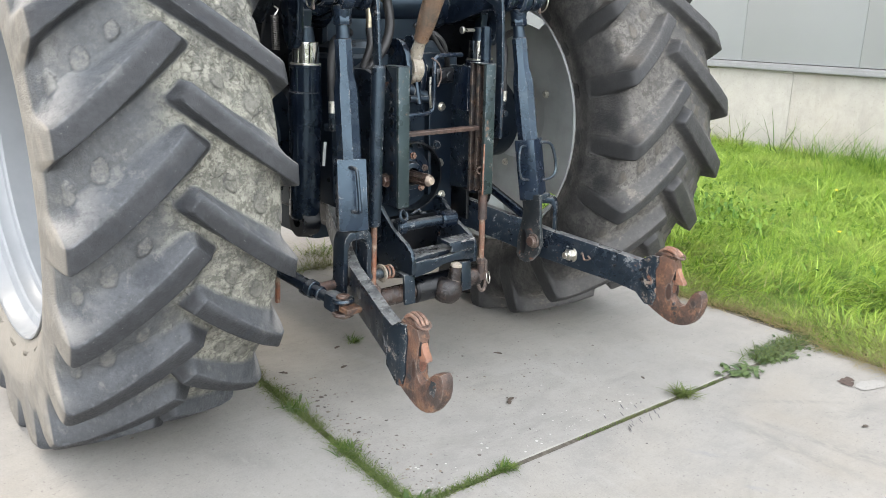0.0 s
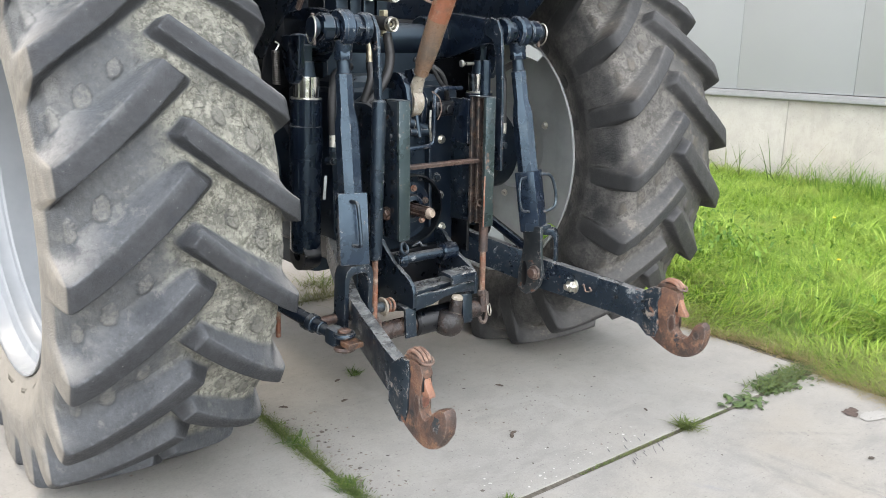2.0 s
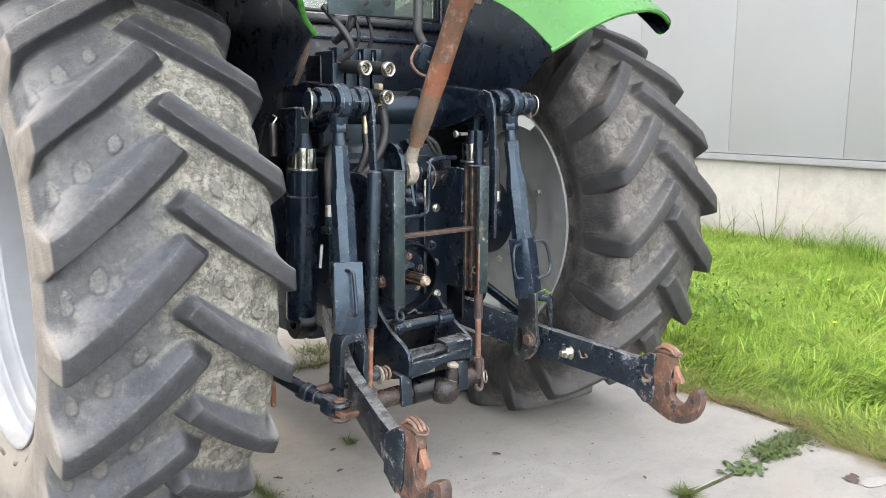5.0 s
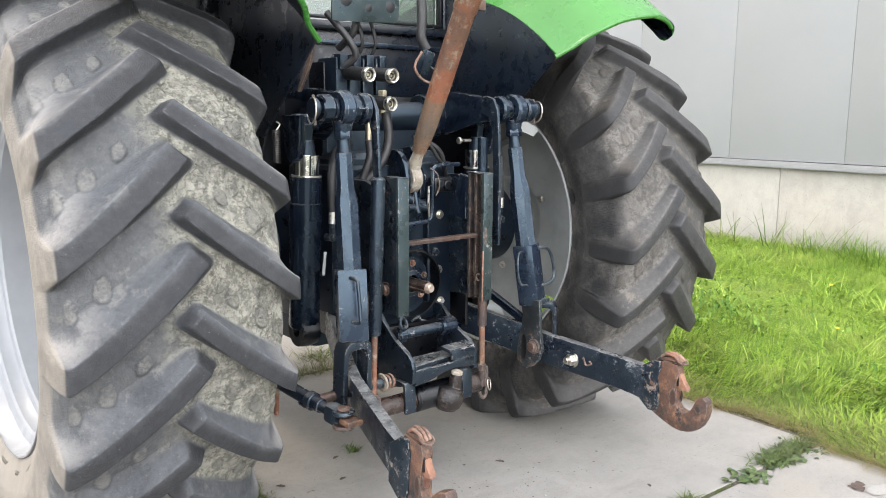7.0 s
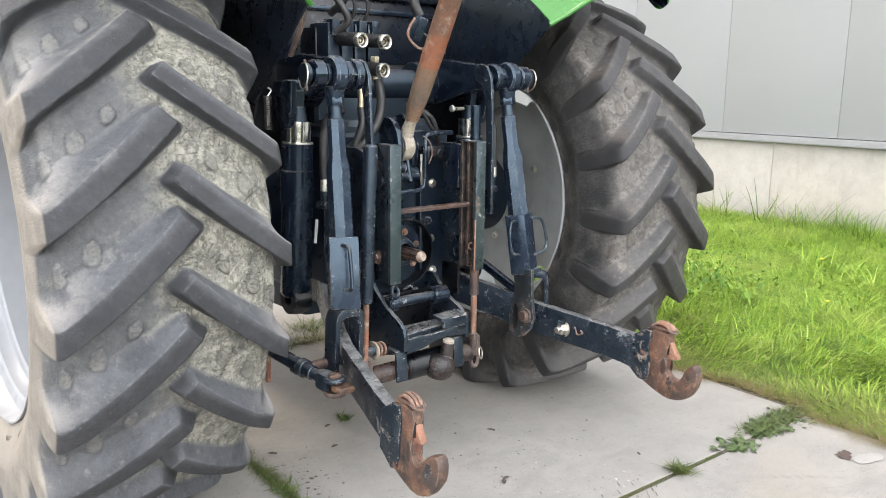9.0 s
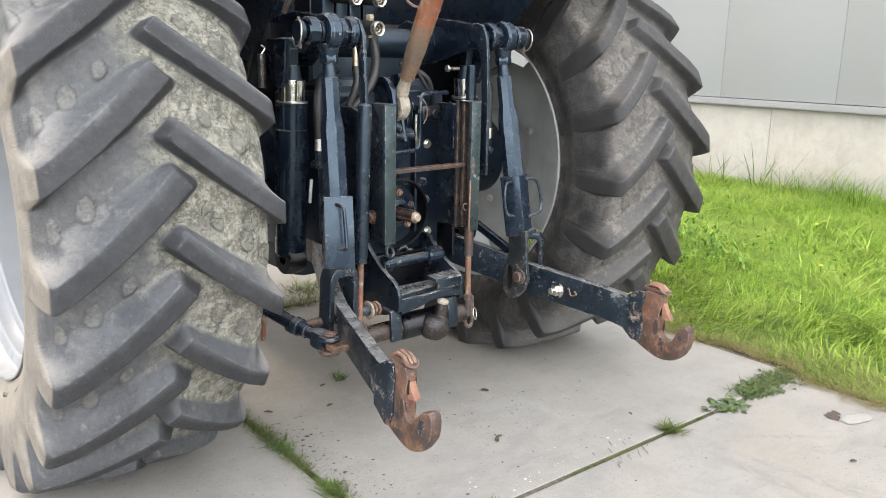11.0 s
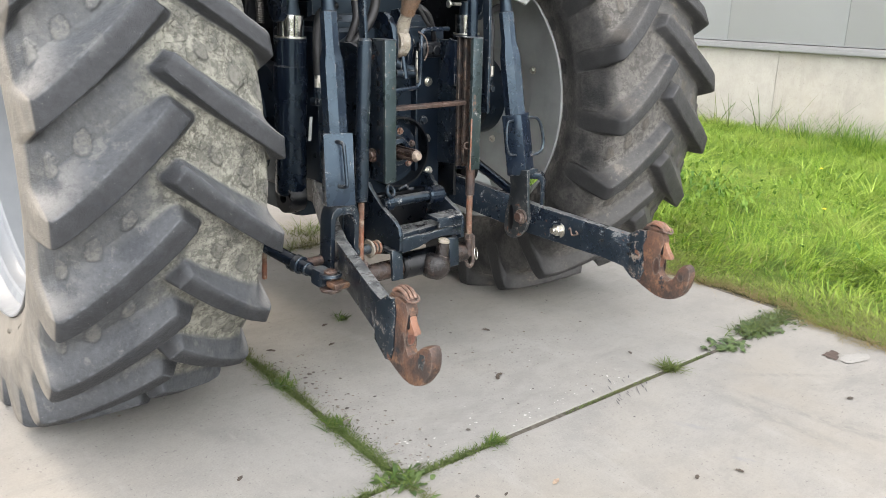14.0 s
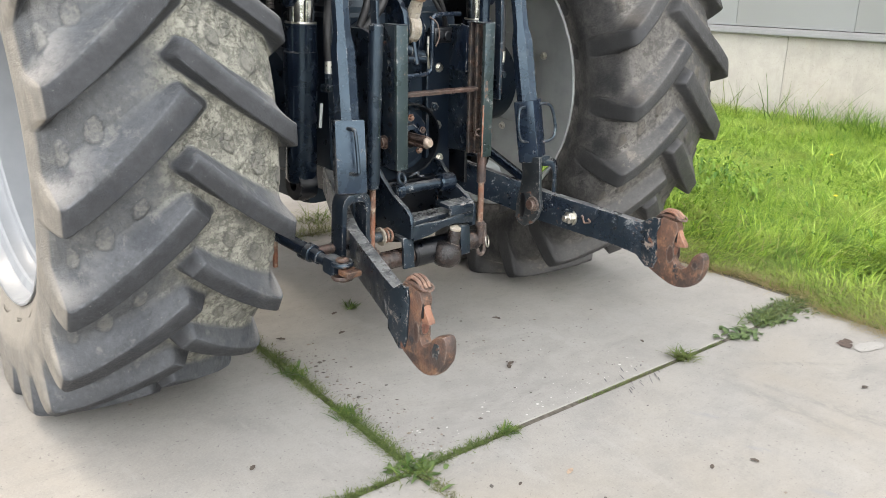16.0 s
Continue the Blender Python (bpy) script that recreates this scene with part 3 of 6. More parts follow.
            spot = np.maximum(spot, (1 - smooth01((e - 0.65) / 0.38)) * (1 - lug) * np.where(jit[k, idx, 2] + sp > 1.2, 0, 1))
    X = A[:, 0] * (1 - lug) + B[:, 0] * lug
    R = A[:, 1] * (1 - lug) + B[:, 1] * lug + 0.0065 * spot
    # uneven clay and wear
    a = np.radians(TH)
    rough = np.zeros_like(TH)
    for f, amp in ((9, 1.0), (23, 0.6), (51, 0.45), (97, 0.3)):
        p1, p2, p3 = rng.uniform(0, 6.28, 3)
        rough += amp * np.sin(f * a + p1 + 3 * np.sin(14 * x + p2)) * np.sin(f * 1.1 * x / 0.4 + p3 + 2 * np.sin(f * 0.37 * a))
    R += rough * (0.0011 * (1 - lug) + 0.0003) * smooth01((R - 0.70) / 0.08)
    Y, Z = -R * np.cos(a), R * np.sin(a)
    Z = np.maximum(Z, -AXLE + 0.001)
    me = grid_mesh(name, np.stack([X, Y, Z], -1))
    for key, val in (("lug", lug), ("spot", spot), ("lee", lee)):
        at = me.attributes.new(key, 'FLOAT', 'POINT')
        at.data.foreach_set("value", val.reshape(-1).astype(np.float32))
    return me


def wheel(x, sgn, phase_lo, phase_hi, rubber, rim_mat, seed):
    """One rear wheel; sgn: -1 for the left, whose outer side is at -x."""
    dx = x - sgn * 0.07
    n = 96
    prof = [(0.06, 0.055), (0.15, 0.055), (0.17, 0.045), (0.185, 0.012), (0.25, 0.010), (0.275, -0.004), (0.33, -0.016), (0.37, -0.012), (1.0, -0.012)]
    bm = bmesh.new()
    rows = []
    for side in (0.0, 0.012):
        for r, h in (prof if side == 0.0 else reversed(prof)):
            row = []
            for k in range(n):
                a = 2 * math.pi * k / n
                lugw = 0.5 + 0.5 * math.cos(8 * a + 1.25)
                rr = r if r < 0.9 else 0.388 + 0.056 * min(1, max(0, (lugw - 0.35) * 4))
                row.append(bm.verts.new((sgn * (h + side) + dx, rr * math.cos(a), AXLE + rr * math.sin(a))))
            rows.append(row)
    for p, q in zip(rows, rows[1:] + rows[:1]):
        for k in range(n):
            bm.faces.new((p[k], p[(k + 1) % n], q[(k + 1) % n], q[k]))
    w = part("rear_wheel", bm, rim_mat, tractor, "rear tractor wheel with a pressed steel disc", 40)
    me = tyre_mesh("tyre", phase_lo, phase_hi, seed, sgn)
    me.materials.append(rubber)
    t = mesh_ob("tyre", me, w, "worn deep-lugged tractor tyre with dried clay in its tread")
    t.location = (x, 0, AXLE)
    # rim: flange, bead seat and stepped well, the same on both sides
    h = [(0.5222, 0.2485), (0.524, 0.248), (0.5245, 0.243), (0.522, 0.236), (0.520, 0.205), (0.515, 0.196), (0.490, 0.187), (0.484, 0.180), (0.482, 0.150), (0.478, 0.143), (0.464, 0.138), (0.459, 0.131), (0.457, 0.04)]
    outer = [(r, z) for r, z in h] + [(r, -z) for r, z in reversed(h)]
    inner = [(r - 0.0035, -z) for r, z in h] + [(r - 0.0035, z) for r, z in reversed(h)]
    part("rim", lathe(outer + inner, 96, pose(x, 0, AXLE, 0, 90, 0), True), rim_mat, w, "painted steel rim with stepped well", 28)
    # nuts round the hub outside, three bolt ends inside
    for e, turns in ((sgn, [36 * k + 12.6 for k in range(10)]), (-sgn, (36, 152, 280))):
        for a in map(math.radians, turns):
            part("wheel_nut", hexbolt((dx + sgn * (0.011 + e * 0.002) + (e * 0.012 if e * sgn > 0 else 0), math.cos(a) * 0.218, AXLE + math.sin(a) * 0.218), (e, 0, 0), 0.012, 0.014), ZINC, w)
    for k in range(8):
        a = (2 * math.pi * k - 1.25) / 8
        part("rim_lug", box((0.10, 0.05, 0.03), (dx + sgn * 0.03, 0, 0), None, 0.006), rim_mat, w).matrix_basis = Matrix.Translation((0, 0, AXLE)) @ Matrix.Rotation(a, 4, 'X') @ Matrix.Translation((0, 0.438, 0))
    return w


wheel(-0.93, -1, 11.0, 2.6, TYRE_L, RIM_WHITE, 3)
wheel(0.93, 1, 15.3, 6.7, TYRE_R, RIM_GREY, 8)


def mirror(p, s):
    return (p[0] * s, p[1], p[2])


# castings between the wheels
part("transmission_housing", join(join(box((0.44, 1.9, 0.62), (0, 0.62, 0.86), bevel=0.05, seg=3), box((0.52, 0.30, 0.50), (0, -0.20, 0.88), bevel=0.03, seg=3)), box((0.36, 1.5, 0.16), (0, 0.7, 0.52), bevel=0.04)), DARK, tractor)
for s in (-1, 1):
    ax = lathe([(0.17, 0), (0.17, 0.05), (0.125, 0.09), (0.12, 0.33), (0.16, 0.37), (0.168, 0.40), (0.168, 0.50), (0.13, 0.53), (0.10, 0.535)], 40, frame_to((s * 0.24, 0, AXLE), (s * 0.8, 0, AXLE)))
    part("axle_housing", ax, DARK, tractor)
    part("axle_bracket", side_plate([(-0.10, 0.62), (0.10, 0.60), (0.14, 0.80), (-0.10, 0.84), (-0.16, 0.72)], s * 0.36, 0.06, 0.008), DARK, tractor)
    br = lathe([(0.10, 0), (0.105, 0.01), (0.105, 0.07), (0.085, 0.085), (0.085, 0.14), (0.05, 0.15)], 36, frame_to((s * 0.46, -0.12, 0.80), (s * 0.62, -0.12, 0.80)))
    part("brake_housing", br, GREASE_SHADE, tractor)

# fenders
def fender(s):
    # x, the rear edge's y, radius about the axle
    prof = [(0.469, -0.626, 0.903), (0.495, -0.643, 0.927), (0.525, -0.665, 0.958), (0.558, -0.705, 1.010), (0.600, -0.738, 1.052), (0.651, -0.757, 1.081), (0.714, -0.765, 1.097), (0.80, -0.765, 1.106),
            (0.85, -0.762, 1.104), (0.897, -0.755, 1.095), (0.935, -0.748, 1.083), (0.964, -0.738, 1.068), (0.978, -0.730, 1.052), (0.981, -0.722, 1.036), (0.975, -0.714, 1.024), (0.958, -0.710, 1.018), (0.935, -0.708, 1.020)]
    n = 40
    P = np.zeros((n, len(prof) * 2, 3))
    for i in range(n):
        for j, (x, y0, r) in enumerate(prof):
            a0 = math.asin(min(1, -y0 / r))
            a = a0 + (-1.05 - a0) * i / (n - 1)
            lip = 0.016 * math.exp(-i * 1.1)
            for k, rr in enumerate((r + lip * 0.3, r - 0.006)):
                jj = j if k == 0 else len(prof) * 2 - 1 - j
                P[i, jj] = (s * (x - 0.004 * k * (j > 10)), -rr * math.sin(a), AXLE + rr * math.cos(a))
    P = np.concatenate([P, P[:, :1]], 1)
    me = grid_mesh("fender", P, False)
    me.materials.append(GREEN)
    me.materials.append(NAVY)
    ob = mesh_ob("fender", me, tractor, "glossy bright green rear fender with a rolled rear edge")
    bm = bmesh.new()
    bm.from_mesh(me)
    bmesh.ops.recalc_face_normals(bm, faces=bm.faces)
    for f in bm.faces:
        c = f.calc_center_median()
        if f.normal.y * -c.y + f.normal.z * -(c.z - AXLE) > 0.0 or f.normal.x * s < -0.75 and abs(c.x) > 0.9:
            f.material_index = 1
    bm.to_mesh(me)
    bm.free()
    me.shade_smooth()
    me.set_sharp_from_angle(angle=radians(50))
    part("rolled_edge", sweep([(s * (x - 0.006), y0 + 0.004, AXLE + math.sqrt(r * r - y0 * y0) - 0.002) for x, y0, r in prof[:12]], 0.008, 8, 3), GREEN, ob)
    edge = []
    for k in range(15):
        a = math.radians(43.8 - 100 * k / 14)
        edge.append((-0.903 * math.sin(a), AXLE + 0.903 * math.cos(a)))
    poly = edge + [(0.55, 1.20), (-0.30, 1.22), (-0.42, 1.32)]
    part("inner_fender", side_plate(poly, s * 0.472, 0.008, 0.002), NAVY, ob, "dark inner fender wall")
    return ob


fender(-1)
fender(1)
part("fender_stay", sweep([(-0.468, -0.60, 1.50), (-0.462, -0.57, 1.44), (-0.458, -0.50, 1.36)], 0.008, 8), RUST_DARK, tractor)

# cab back
CABIN = mat_plain("cab_lining", (0.16, 0.185, 0.17), 0.7, 0, 0.3, 3)
cabw = part("cab_rear_wall", join(box((0.98, 0.05, 0.24), (0, 0.02, 1.475), bevel=0.02), box((0.98, 0.06, 0.03), (0, 0.0, 1.605), bevel=0.01)), NAVY, tractor, "dark lower rear wall of the cab")
part("wall_seam", box((0.94, 0.02, 0.018), (0, -0.012, 1.545), None, 0.006), BLACK, cabw)
for s in (-1, 1):
    part("window_post", box((0.06, 0.06, 0.68), (s * 0.49, 0.0, 1.95), bevel=0.015, seg=3), NAVY, cabw)
part("rear_window", box((0.90, 0.006, 0.62), (0, 0.01, 1.94), bevel=0), GLASS, cabw, "tinted cab rear window")
part("window_seal", join(box((0.90, 0.02, 0.012), (0, -0.012, 1.632), None, 0.004), join(box((0.012, 0.02, 0.60), (-0.452, -0.012, 1.93), None, 0.004), box((0.012, 0.02, 0.60), (0.452, -0.012, 1.93), None, 0.004))), GREASE_SHADE, cabw)
part("window_frame", box((0.98, 0.06, 0.06), (0, 0.0, 2.29), bevel=0.012), NAVY, cabw)
part("cab_roof", box((1.04, 1.3, 0.05), (0, 0.62, 2.36), bevel=0.02), NAVY, cabw)
part("cab_floor", box((0.94, 1.2, 0.06), (0, 0.62, 1.38), bevel=0.01), CABIN, cabw)
for s in (-1, 1):
    part("cab_side_wall", box((0.04, 1.2, 0.32), (s * 0.47, 0.62, 1.54), bevel=0.01), CABIN, cabw)
part("cab_front_wall", box((0.92, 0.04, 0.60), (0, 1.22, 1.68), bevel=0.01), CABIN, cabw)


# rocker shaft and lift arms
# added dark box that fills the see-through gap below the rocker shaft
part("lift_gap_block", box((0.42, 0.34, 0.24), (0, -0.05, 1.20), None, 0.03, 3), DARK, tractor)
part("rocker_shaft", rod((-0.30, -0.20, 1.285), (0.50, -0.20, 1.285), 0.052, 32), DARK, tractor)


def lift_arm(s):
    hub = lathe([(0.075, 0), (0.08, 0.006), (0.08, 0.064), (0.075, 0.07)], 32, frame_to((s * 0.20, -0.20, 1.285), (s * 0.30, -0.20, 1.285)))
    arm = side_plate([(-0.14, 1.21), (-0.14, 1.36), (-0.30, 1.375), (-0.46, 1.355), (-0.55, 1.348), (-0.585, 1.31), (-0.55, 1.272), (-0.46, 1.268), (-0.30, 1.225)], s * 0.288, 0.045, 0.008)
    bm = join(hub, arm)
    # lug for the lift cylinder's head
    join(bm, side_plate([(-0.295, 1.29), (-0.405, 1.29), (-0.400, 1.215), (-0.390, 1.175), (-0.372, 1.152), (-0.350, 1.146), (-0.329, 1.153), (-0.313, 1.175), (-0.303, 1.22)], s * 0.395, 0.022, 0.006))
    join(bm, box((0.10, 0.05, 0.05), (s * 0.345, -0.34, 1.270), bevel=0.018, seg=3))
    a = part("lift_arm", bm, BLACK, tractor, "black cast lift arm")
    part("arm_pin", join(rod((s * 0.238, -0.545, 1.31), (s * 0.445, -0.545, 1.31), 0.020), rod((s * 0.432, -0.545, 1.31), (s * 0.446, -0.545, 1.31), 0.030)), DARK, a)
    for x0, x1, r in ((0.386, 0.424, 0.040), (0.366, 0.384, 0.031), (0.264, 0.290, 0.046), (0.293, 0.322, 0.033)):
        part("spacer", rod((s * x0, -0.545, 1.31), (s * x1, -0.545, 1.31), r, 28, bevel=0.005), BLACK, a)
    part("linch_ring", ring(0.036, 0.0025, pose(s * 0.449, -0.552, 1.304, 70, 8, 0) @ pose(0, 0, 0, 0, 78, 0)), ZINC, a, "sprung wire ring of the linch pin")
    part("linch_pin", rod((s * 0.44, -0.545, 1.348), (s * 0.44, -0.552, 1.262), 0.005, 10), RUST_DARK, a)
    return a


lift_arm(-1)
lift_arm(1)


def lift_rod(s):
    top, neck, sh, mid, bt, bb = [Vector(mirror(p, s)) for p in ((0.345, -0.546, 1.31), (0.3455, -0.548, 1.235), (0.347, -0.553, 1.185), (0.352, -0.568, 1.075), (0.362, -0.602, 0.85), (0.374, -0.629, 0.643))]
    eye = lathe([(0.026, -0.020), (0.047, -0.020), (0.053, -0.012), (0.053, 0.012), (0.047, 0.020), (0.026, 0.020)], 32, pose(s * 0.345, -0.546, 1.31, 0, 90, 0), True)
    join(eye, lathe([(0.030, 0), (0.026, 0.03), (0.021, 0.045)], 20, frame_to(top - Vector((0, 0, 0.035)), neck)))
    r = part("lift_rod", eye, STEELBLUE, tractor, "black painted threaded lift rod with a turnbuckle box")
    part("hex_nut", lathe([(0.024, 0), (0.027, 0.004), (0.027, 0.022), (0.024, 0.026)], 6, frame_to(neck + Vector((0, 0, 0.012)), sh)), STEELBLUE, r)
    part("threaded_neck", lathe([(0.0195, 0.0), (0.0195, 0.03), (0.0215, 0.033), (0.0215, 0.055)], 18, frame_to(neck - Vector((0, 0, 0.012)), sh)), DARK, r)
    part("upper_sleeve", lathe([(0.021, 0), (0.026, 0.004), (0.0265, 0.10), (0.034, 0.135), (0.036, 0.15), (0.036, 0.36)], 8, frame_to(sh, bt)), STEELBLUE, r)
    d = bb - bt
    turn = d.to_track_quat('-Z', 'Y').to_matrix().to_4x4()
    mid2 = (bt + bb) / 2
    part("adjuster_box", box((0.086 if s < 0 else 0.08, 0.072, d.length), mid2, turn, 0.006), STEELBLUE, r)
    if s < 0:
        hs = [sweep([(-0.385, -0.638, 0.832), (-0.384, -0.668, 0.83), (-0.384, -0.676, 0.81), (-0.388, -0.692, 0.73), (-0.389, -0.690, 0.712), (-0.390, -0.655, 0.706)], 0.0055, 10)]
    else:
        hs = [sweep([(0.325, -0.63, 0.832), (0.300, -0.634, 0.830), (0.290, -0.637, 0.815), (0.286, -0.641, 0.78), (0.288, -0.645, 0.745), (0.298, -0.647, 0.724), (0.33, -0.645, 0.716)], 0.0042, 10),
              sweep([(0.39, -0.63, 0.838), (0.425, -0.634, 0.836), (0.445, -0.637, 0.822), (0.458, -0.641, 0.785), (0.462, -0.645, 0.745), (0.452, -0.647, 0.722), (0.432, -0.647, 0.712), (0.40, -0.645, 0.708)], 0.0055, 10)]
    for hmesh in hs:
        part("handle", hmesh, BLACK_WORN, r)
    # inverted U fork round the lower link
    out = [(-0.052, -0.20), (-0.052, -0.035), (-0.045, -0.012), (-0.030, 0.0), (0.030, 0.0), (0.045, -0.012), (0.052, -0.035), (0.052, -0.20)]
    inn = [(0.034, -0.20), (0.034, -0.05), (0.028, -0.032), (0.018, -0.026), (-0.018, -0.026), (-0.028, -0.032), (-0.034, -0.05), (-0.034, -0.20)]
    bb = Vector((s * (0.371 if s < 0 else 0.395), -0.629, 0.643))
    fm = frame_to(bb + Vector((0, 0, 0.003)), Vector((s * (0.372 if s < 0 else 0.415), -0.612, 0.40)))
    f = plate(out + inn, 0.056 if s < 0 else 0.078, fm @ Matrix(((1, 0, 0, 0), (0, 0, 1, 0), (0, -1, 0, 0), (0, 0, 0, 1))), 0.006)
    if s > 0:
        # two side plates under a bridge, the inner one with a slotted ear
        inner = [(-0.600, 0.66), (-0.690, 0.668), (-0.696, 0.56), (-0.706, 0.50), (-0.692, 0.458), (-0.662, 0.428), (-0.632, 0.415), (-0.605, 0.420), (-0.587, 0.440), (-0.590, 0.50), (-0.604, 0.548), (-0.612, 0.60)]
        f.free()
        fm = frame_to(Vector((0.418, -0.652, 0.650)), Vector((0.434, -0.640, 0.40)))
        f = plate([(u * 0.74, w * 0.85) for u, w in out + inn], 0.045, fm @ Matrix(((1, 0, 0, 0), (0, 0, 1, 0), (0, -1, 0, 0), (0, 0, 0, 1))), 0.006)
        join(f, box((0.05, 0.05, 0.022), (0.400, -0.640, 0.652), None, 0.006))
    fk = part("fork", f, BLACK_WORN, r, "forged fork gripping the lower link")
    if s < 0:
        part("fork_pin", join(rod((-0.30, -0.60, 0.478), (-0.475, -0.60, 0.478), 0.015), rod((-0.308, -0.60, 0.478), (-0.324, -0.60, 0.478), 0.024)), RUST_DARK, fk)
    if s > 0:
        part("slotted_ear", side_plate(inner, 0.350, 0.014, 0.004), EAR, fk, "worn slotted ear with rusty edges")
        # dark sheet painted as the shade in the ear's slot
        slot = [(-0.612, 0.532), (-0.624, 0.536), (-0.632, 0.52), (-0.633, 0.47), (-0.626, 0.447), (-0.613, 0.447), (-0.607, 0.47)]
        part("slot", side_plate(slot, 0.3425, 0.002, 0.0006), GREASE_SHADE, fk)
        part("ear_pin", join(rod((0.345, -0.672, 0.504), (0.322, -0.672, 0.504), 0.018), rod((0.345, -0.672, 0.504), (0.336, -0.672, 0.504), 0.026)), RUST_DARK, fk)
    return r


lift_rod(-1)
lift_rod(1)


def bent_bar(pts, height, thick):
    """A flat bar on edge that bends through the points."""
    bm = bmesh.new()
    rows = []
    for i, p in enumerate(pts):
        d = (pts[min(i + 1, len(pts) - 1)] - pts[max(i - 1, 0)]).normalized()
        side = d.cross(Vector((0, 0, 1))).normalized() * thick / 2
        up = side.cross(d).normalized() * (-1 if side.cross(d).z < 0 else 1)
        h = height[i] / 2
        rows.append([bm.verts.new(p + side + up * h), bm.verts.new(p - side + up * h), bm.verts.new(p - side - up * h), bm.verts.new(p + side - up * h)])
    for a, b in zip(rows, rows[1:]):
        for k in range(4):
            bm.faces.new((a[k], a[(k + 1) % 4], b[(k + 1) % 4], b[k]))
    bm.faces.new(rows[0])
    bm.faces.new(rows[-1])
    bmesh.ops.recalc_face_normals(bm, faces=bm.faces)
    bmesh.ops.bevel(bm, geom=bm.edges[:], offset=0.004, segments=2, affect='EDGES', profile=0.6)
    return bm


def lower_link(s, dz, fx):
    def rise(y):
        return dz + (0.028 if s > 0 else 0.007) * (-y - 0.18) / 0.97

    def along(y):
        return y * 1.008 if s > 0 or y > -1.0 else -1.0 + (y + 1.0) * 0.865

    def P(x, y, z):
        return Vector((s * x, along(y), z + rise(y)))

    def outline(pts):
        return [(along(y), z + rise(y)) for y, z in pts]
    pts = [P(0.185, -0.17, 0.622), P(0.20, -0.20, 0.612), P(fx - 0.02, -0.57, 0.496), P(fx + 0.01, -0.65, 0.474), P(0.474, -0.945, 0.436), P(0.494, -1.055, 0.416)]
    k = part("lower_link", bent_bar(pts, [0.07, 0.10, 0.108, 0.108, 0.104, 0.112], 0.034), LINK, tractor, "chipped black steel lower link arm")
    part("pivot_ball", rod(P(0.14, -0.18, 0.618), P(0.24, -0.18, 0.618), 0.03, 20), DARK, k)
    hx = s * 0.496
    hook = [(-1.04, 0.47), (-1.062, 0.503), (-1.105, 0.512), (-1.148, 0.505), (-1.160, 0.482), (-1.150, 0.436), (-1.147, 0.404), (-1.151, 0.383), (-1.160, 0.371), (-1.172, 0.369), (-1.186, 0.380), (-1.199, 0.396), (-1.216, 0.408),
            (-1.238, 0.416), (-1.253, 0.418), (-1.262, 0.410), (-1.266, 0.394), (-1.265, 0.372), (-1.258, 0.350), (-1.243, 0.332), (-1.229, 0.316), (-1.212, 0.304), (-1.192, 0.297), (-1.168, 0.294), (-1.142, 0.297), (-1.115, 0.306), (-1.085, 0.319), (-1.05, 0.336), (-1.028, 0.358)]
    if s > 0:
        hook = [(-1.04, 0.47), (-1.062, 0.503), (-1.105, 0.512), (-1.145, 0.505), (-1.155, 0.480), (-1.144, 0.436), (-1.140, 0.404), (-1.146, 0.380), (-1.160, 0.364), (-1.180, 0.360), (-1.197, 0.370), (-1.206, 0.388), (-1.214, 0.406), (-1.225, 0.418), (-1.240, 0.422),
                (-1.252, 0.414), (-1.257, 0.396), (-1.256, 0.372), (-1.250, 0.350), (-1.240, 0.331), (-1.226, 0.315), (-1.209, 0.304), (-1.190, 0.297), (-1.166, 0.294), (-1.142, 0.297), (-1.115, 0.306), (-1.085, 0.319), (-1.05, 0.336), (-1.028, 0.358)]
    hk = part("hook_end", side_plate(outline(hook), hx, 0.036, 0.010), RUST, k, "rusty quick-hitch claw")
    # the claw's ball socket: flat ovals, dark with rust and painted shade
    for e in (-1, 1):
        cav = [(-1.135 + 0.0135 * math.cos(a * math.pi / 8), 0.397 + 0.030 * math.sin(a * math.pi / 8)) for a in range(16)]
        part("socket", side_plate(outline(cav), hx + e * 0.0178, 0.0015, 0.0005), SOCKET_SHADE, hk, "flat dark rusty oval shaded as a hollow in the claw")
        if s > 0:
            tipm = [(-1.226 + 0.011 * math.cos(a * math.pi / 6), 0.380 + 0.013 * math.sin(a * math.pi / 6)) for a in range(12)]
            part("tip_recess", side_plate(outline(tipm), hx + e * 0.0178, 0.0015, 0.0005), RUST_DARK, hk)
    cheek = [(-1.005, 0.372), (-1.012, 0.474), (-1.062, 0.505), (-1.088, 0.505), (-1.092, 0.485), (-1.080, 0.455), (-1.085, 0.42), (-1.092, 0.37), (-1.080, 0.338), (-1.05, 0.336)]
    if s < 0:
        cheek = [(-1.005, 0.372), (-1.012, 0.474), (-1.062, 0.505), (-1.100, 0.506), (-1.108, 0.47), (-1.101, 0.425), (-1.098, 0.375), (-1.083, 0.336), (-1.06, 0.332)]
    for e in (-1, 1):
        part("cheek_plate", side_plate(outline(cheek), hx + e * 0.0195, 0.008, 0.003), CHEEK, k, "chipped black cheek plate with rusty edges")
    # concave ball seat in the throat
    ys = along(-1.146 if s < 0 else -1.140)
    for w, h, dy, mt in ((0.0150, 0.0235, 0.0022, RUST_DARK), (0.0118, 0.0200, 0.0030, SEAT)):
        oval = [(hx + w * math.copysign(abs(math.cos(a * math.pi / 10)) ** 0.75, math.cos(a * math.pi / 10)), 0.412 + rise(-1.14) + h * math.sin(a * math.pi / 10)) for a in range(20)]
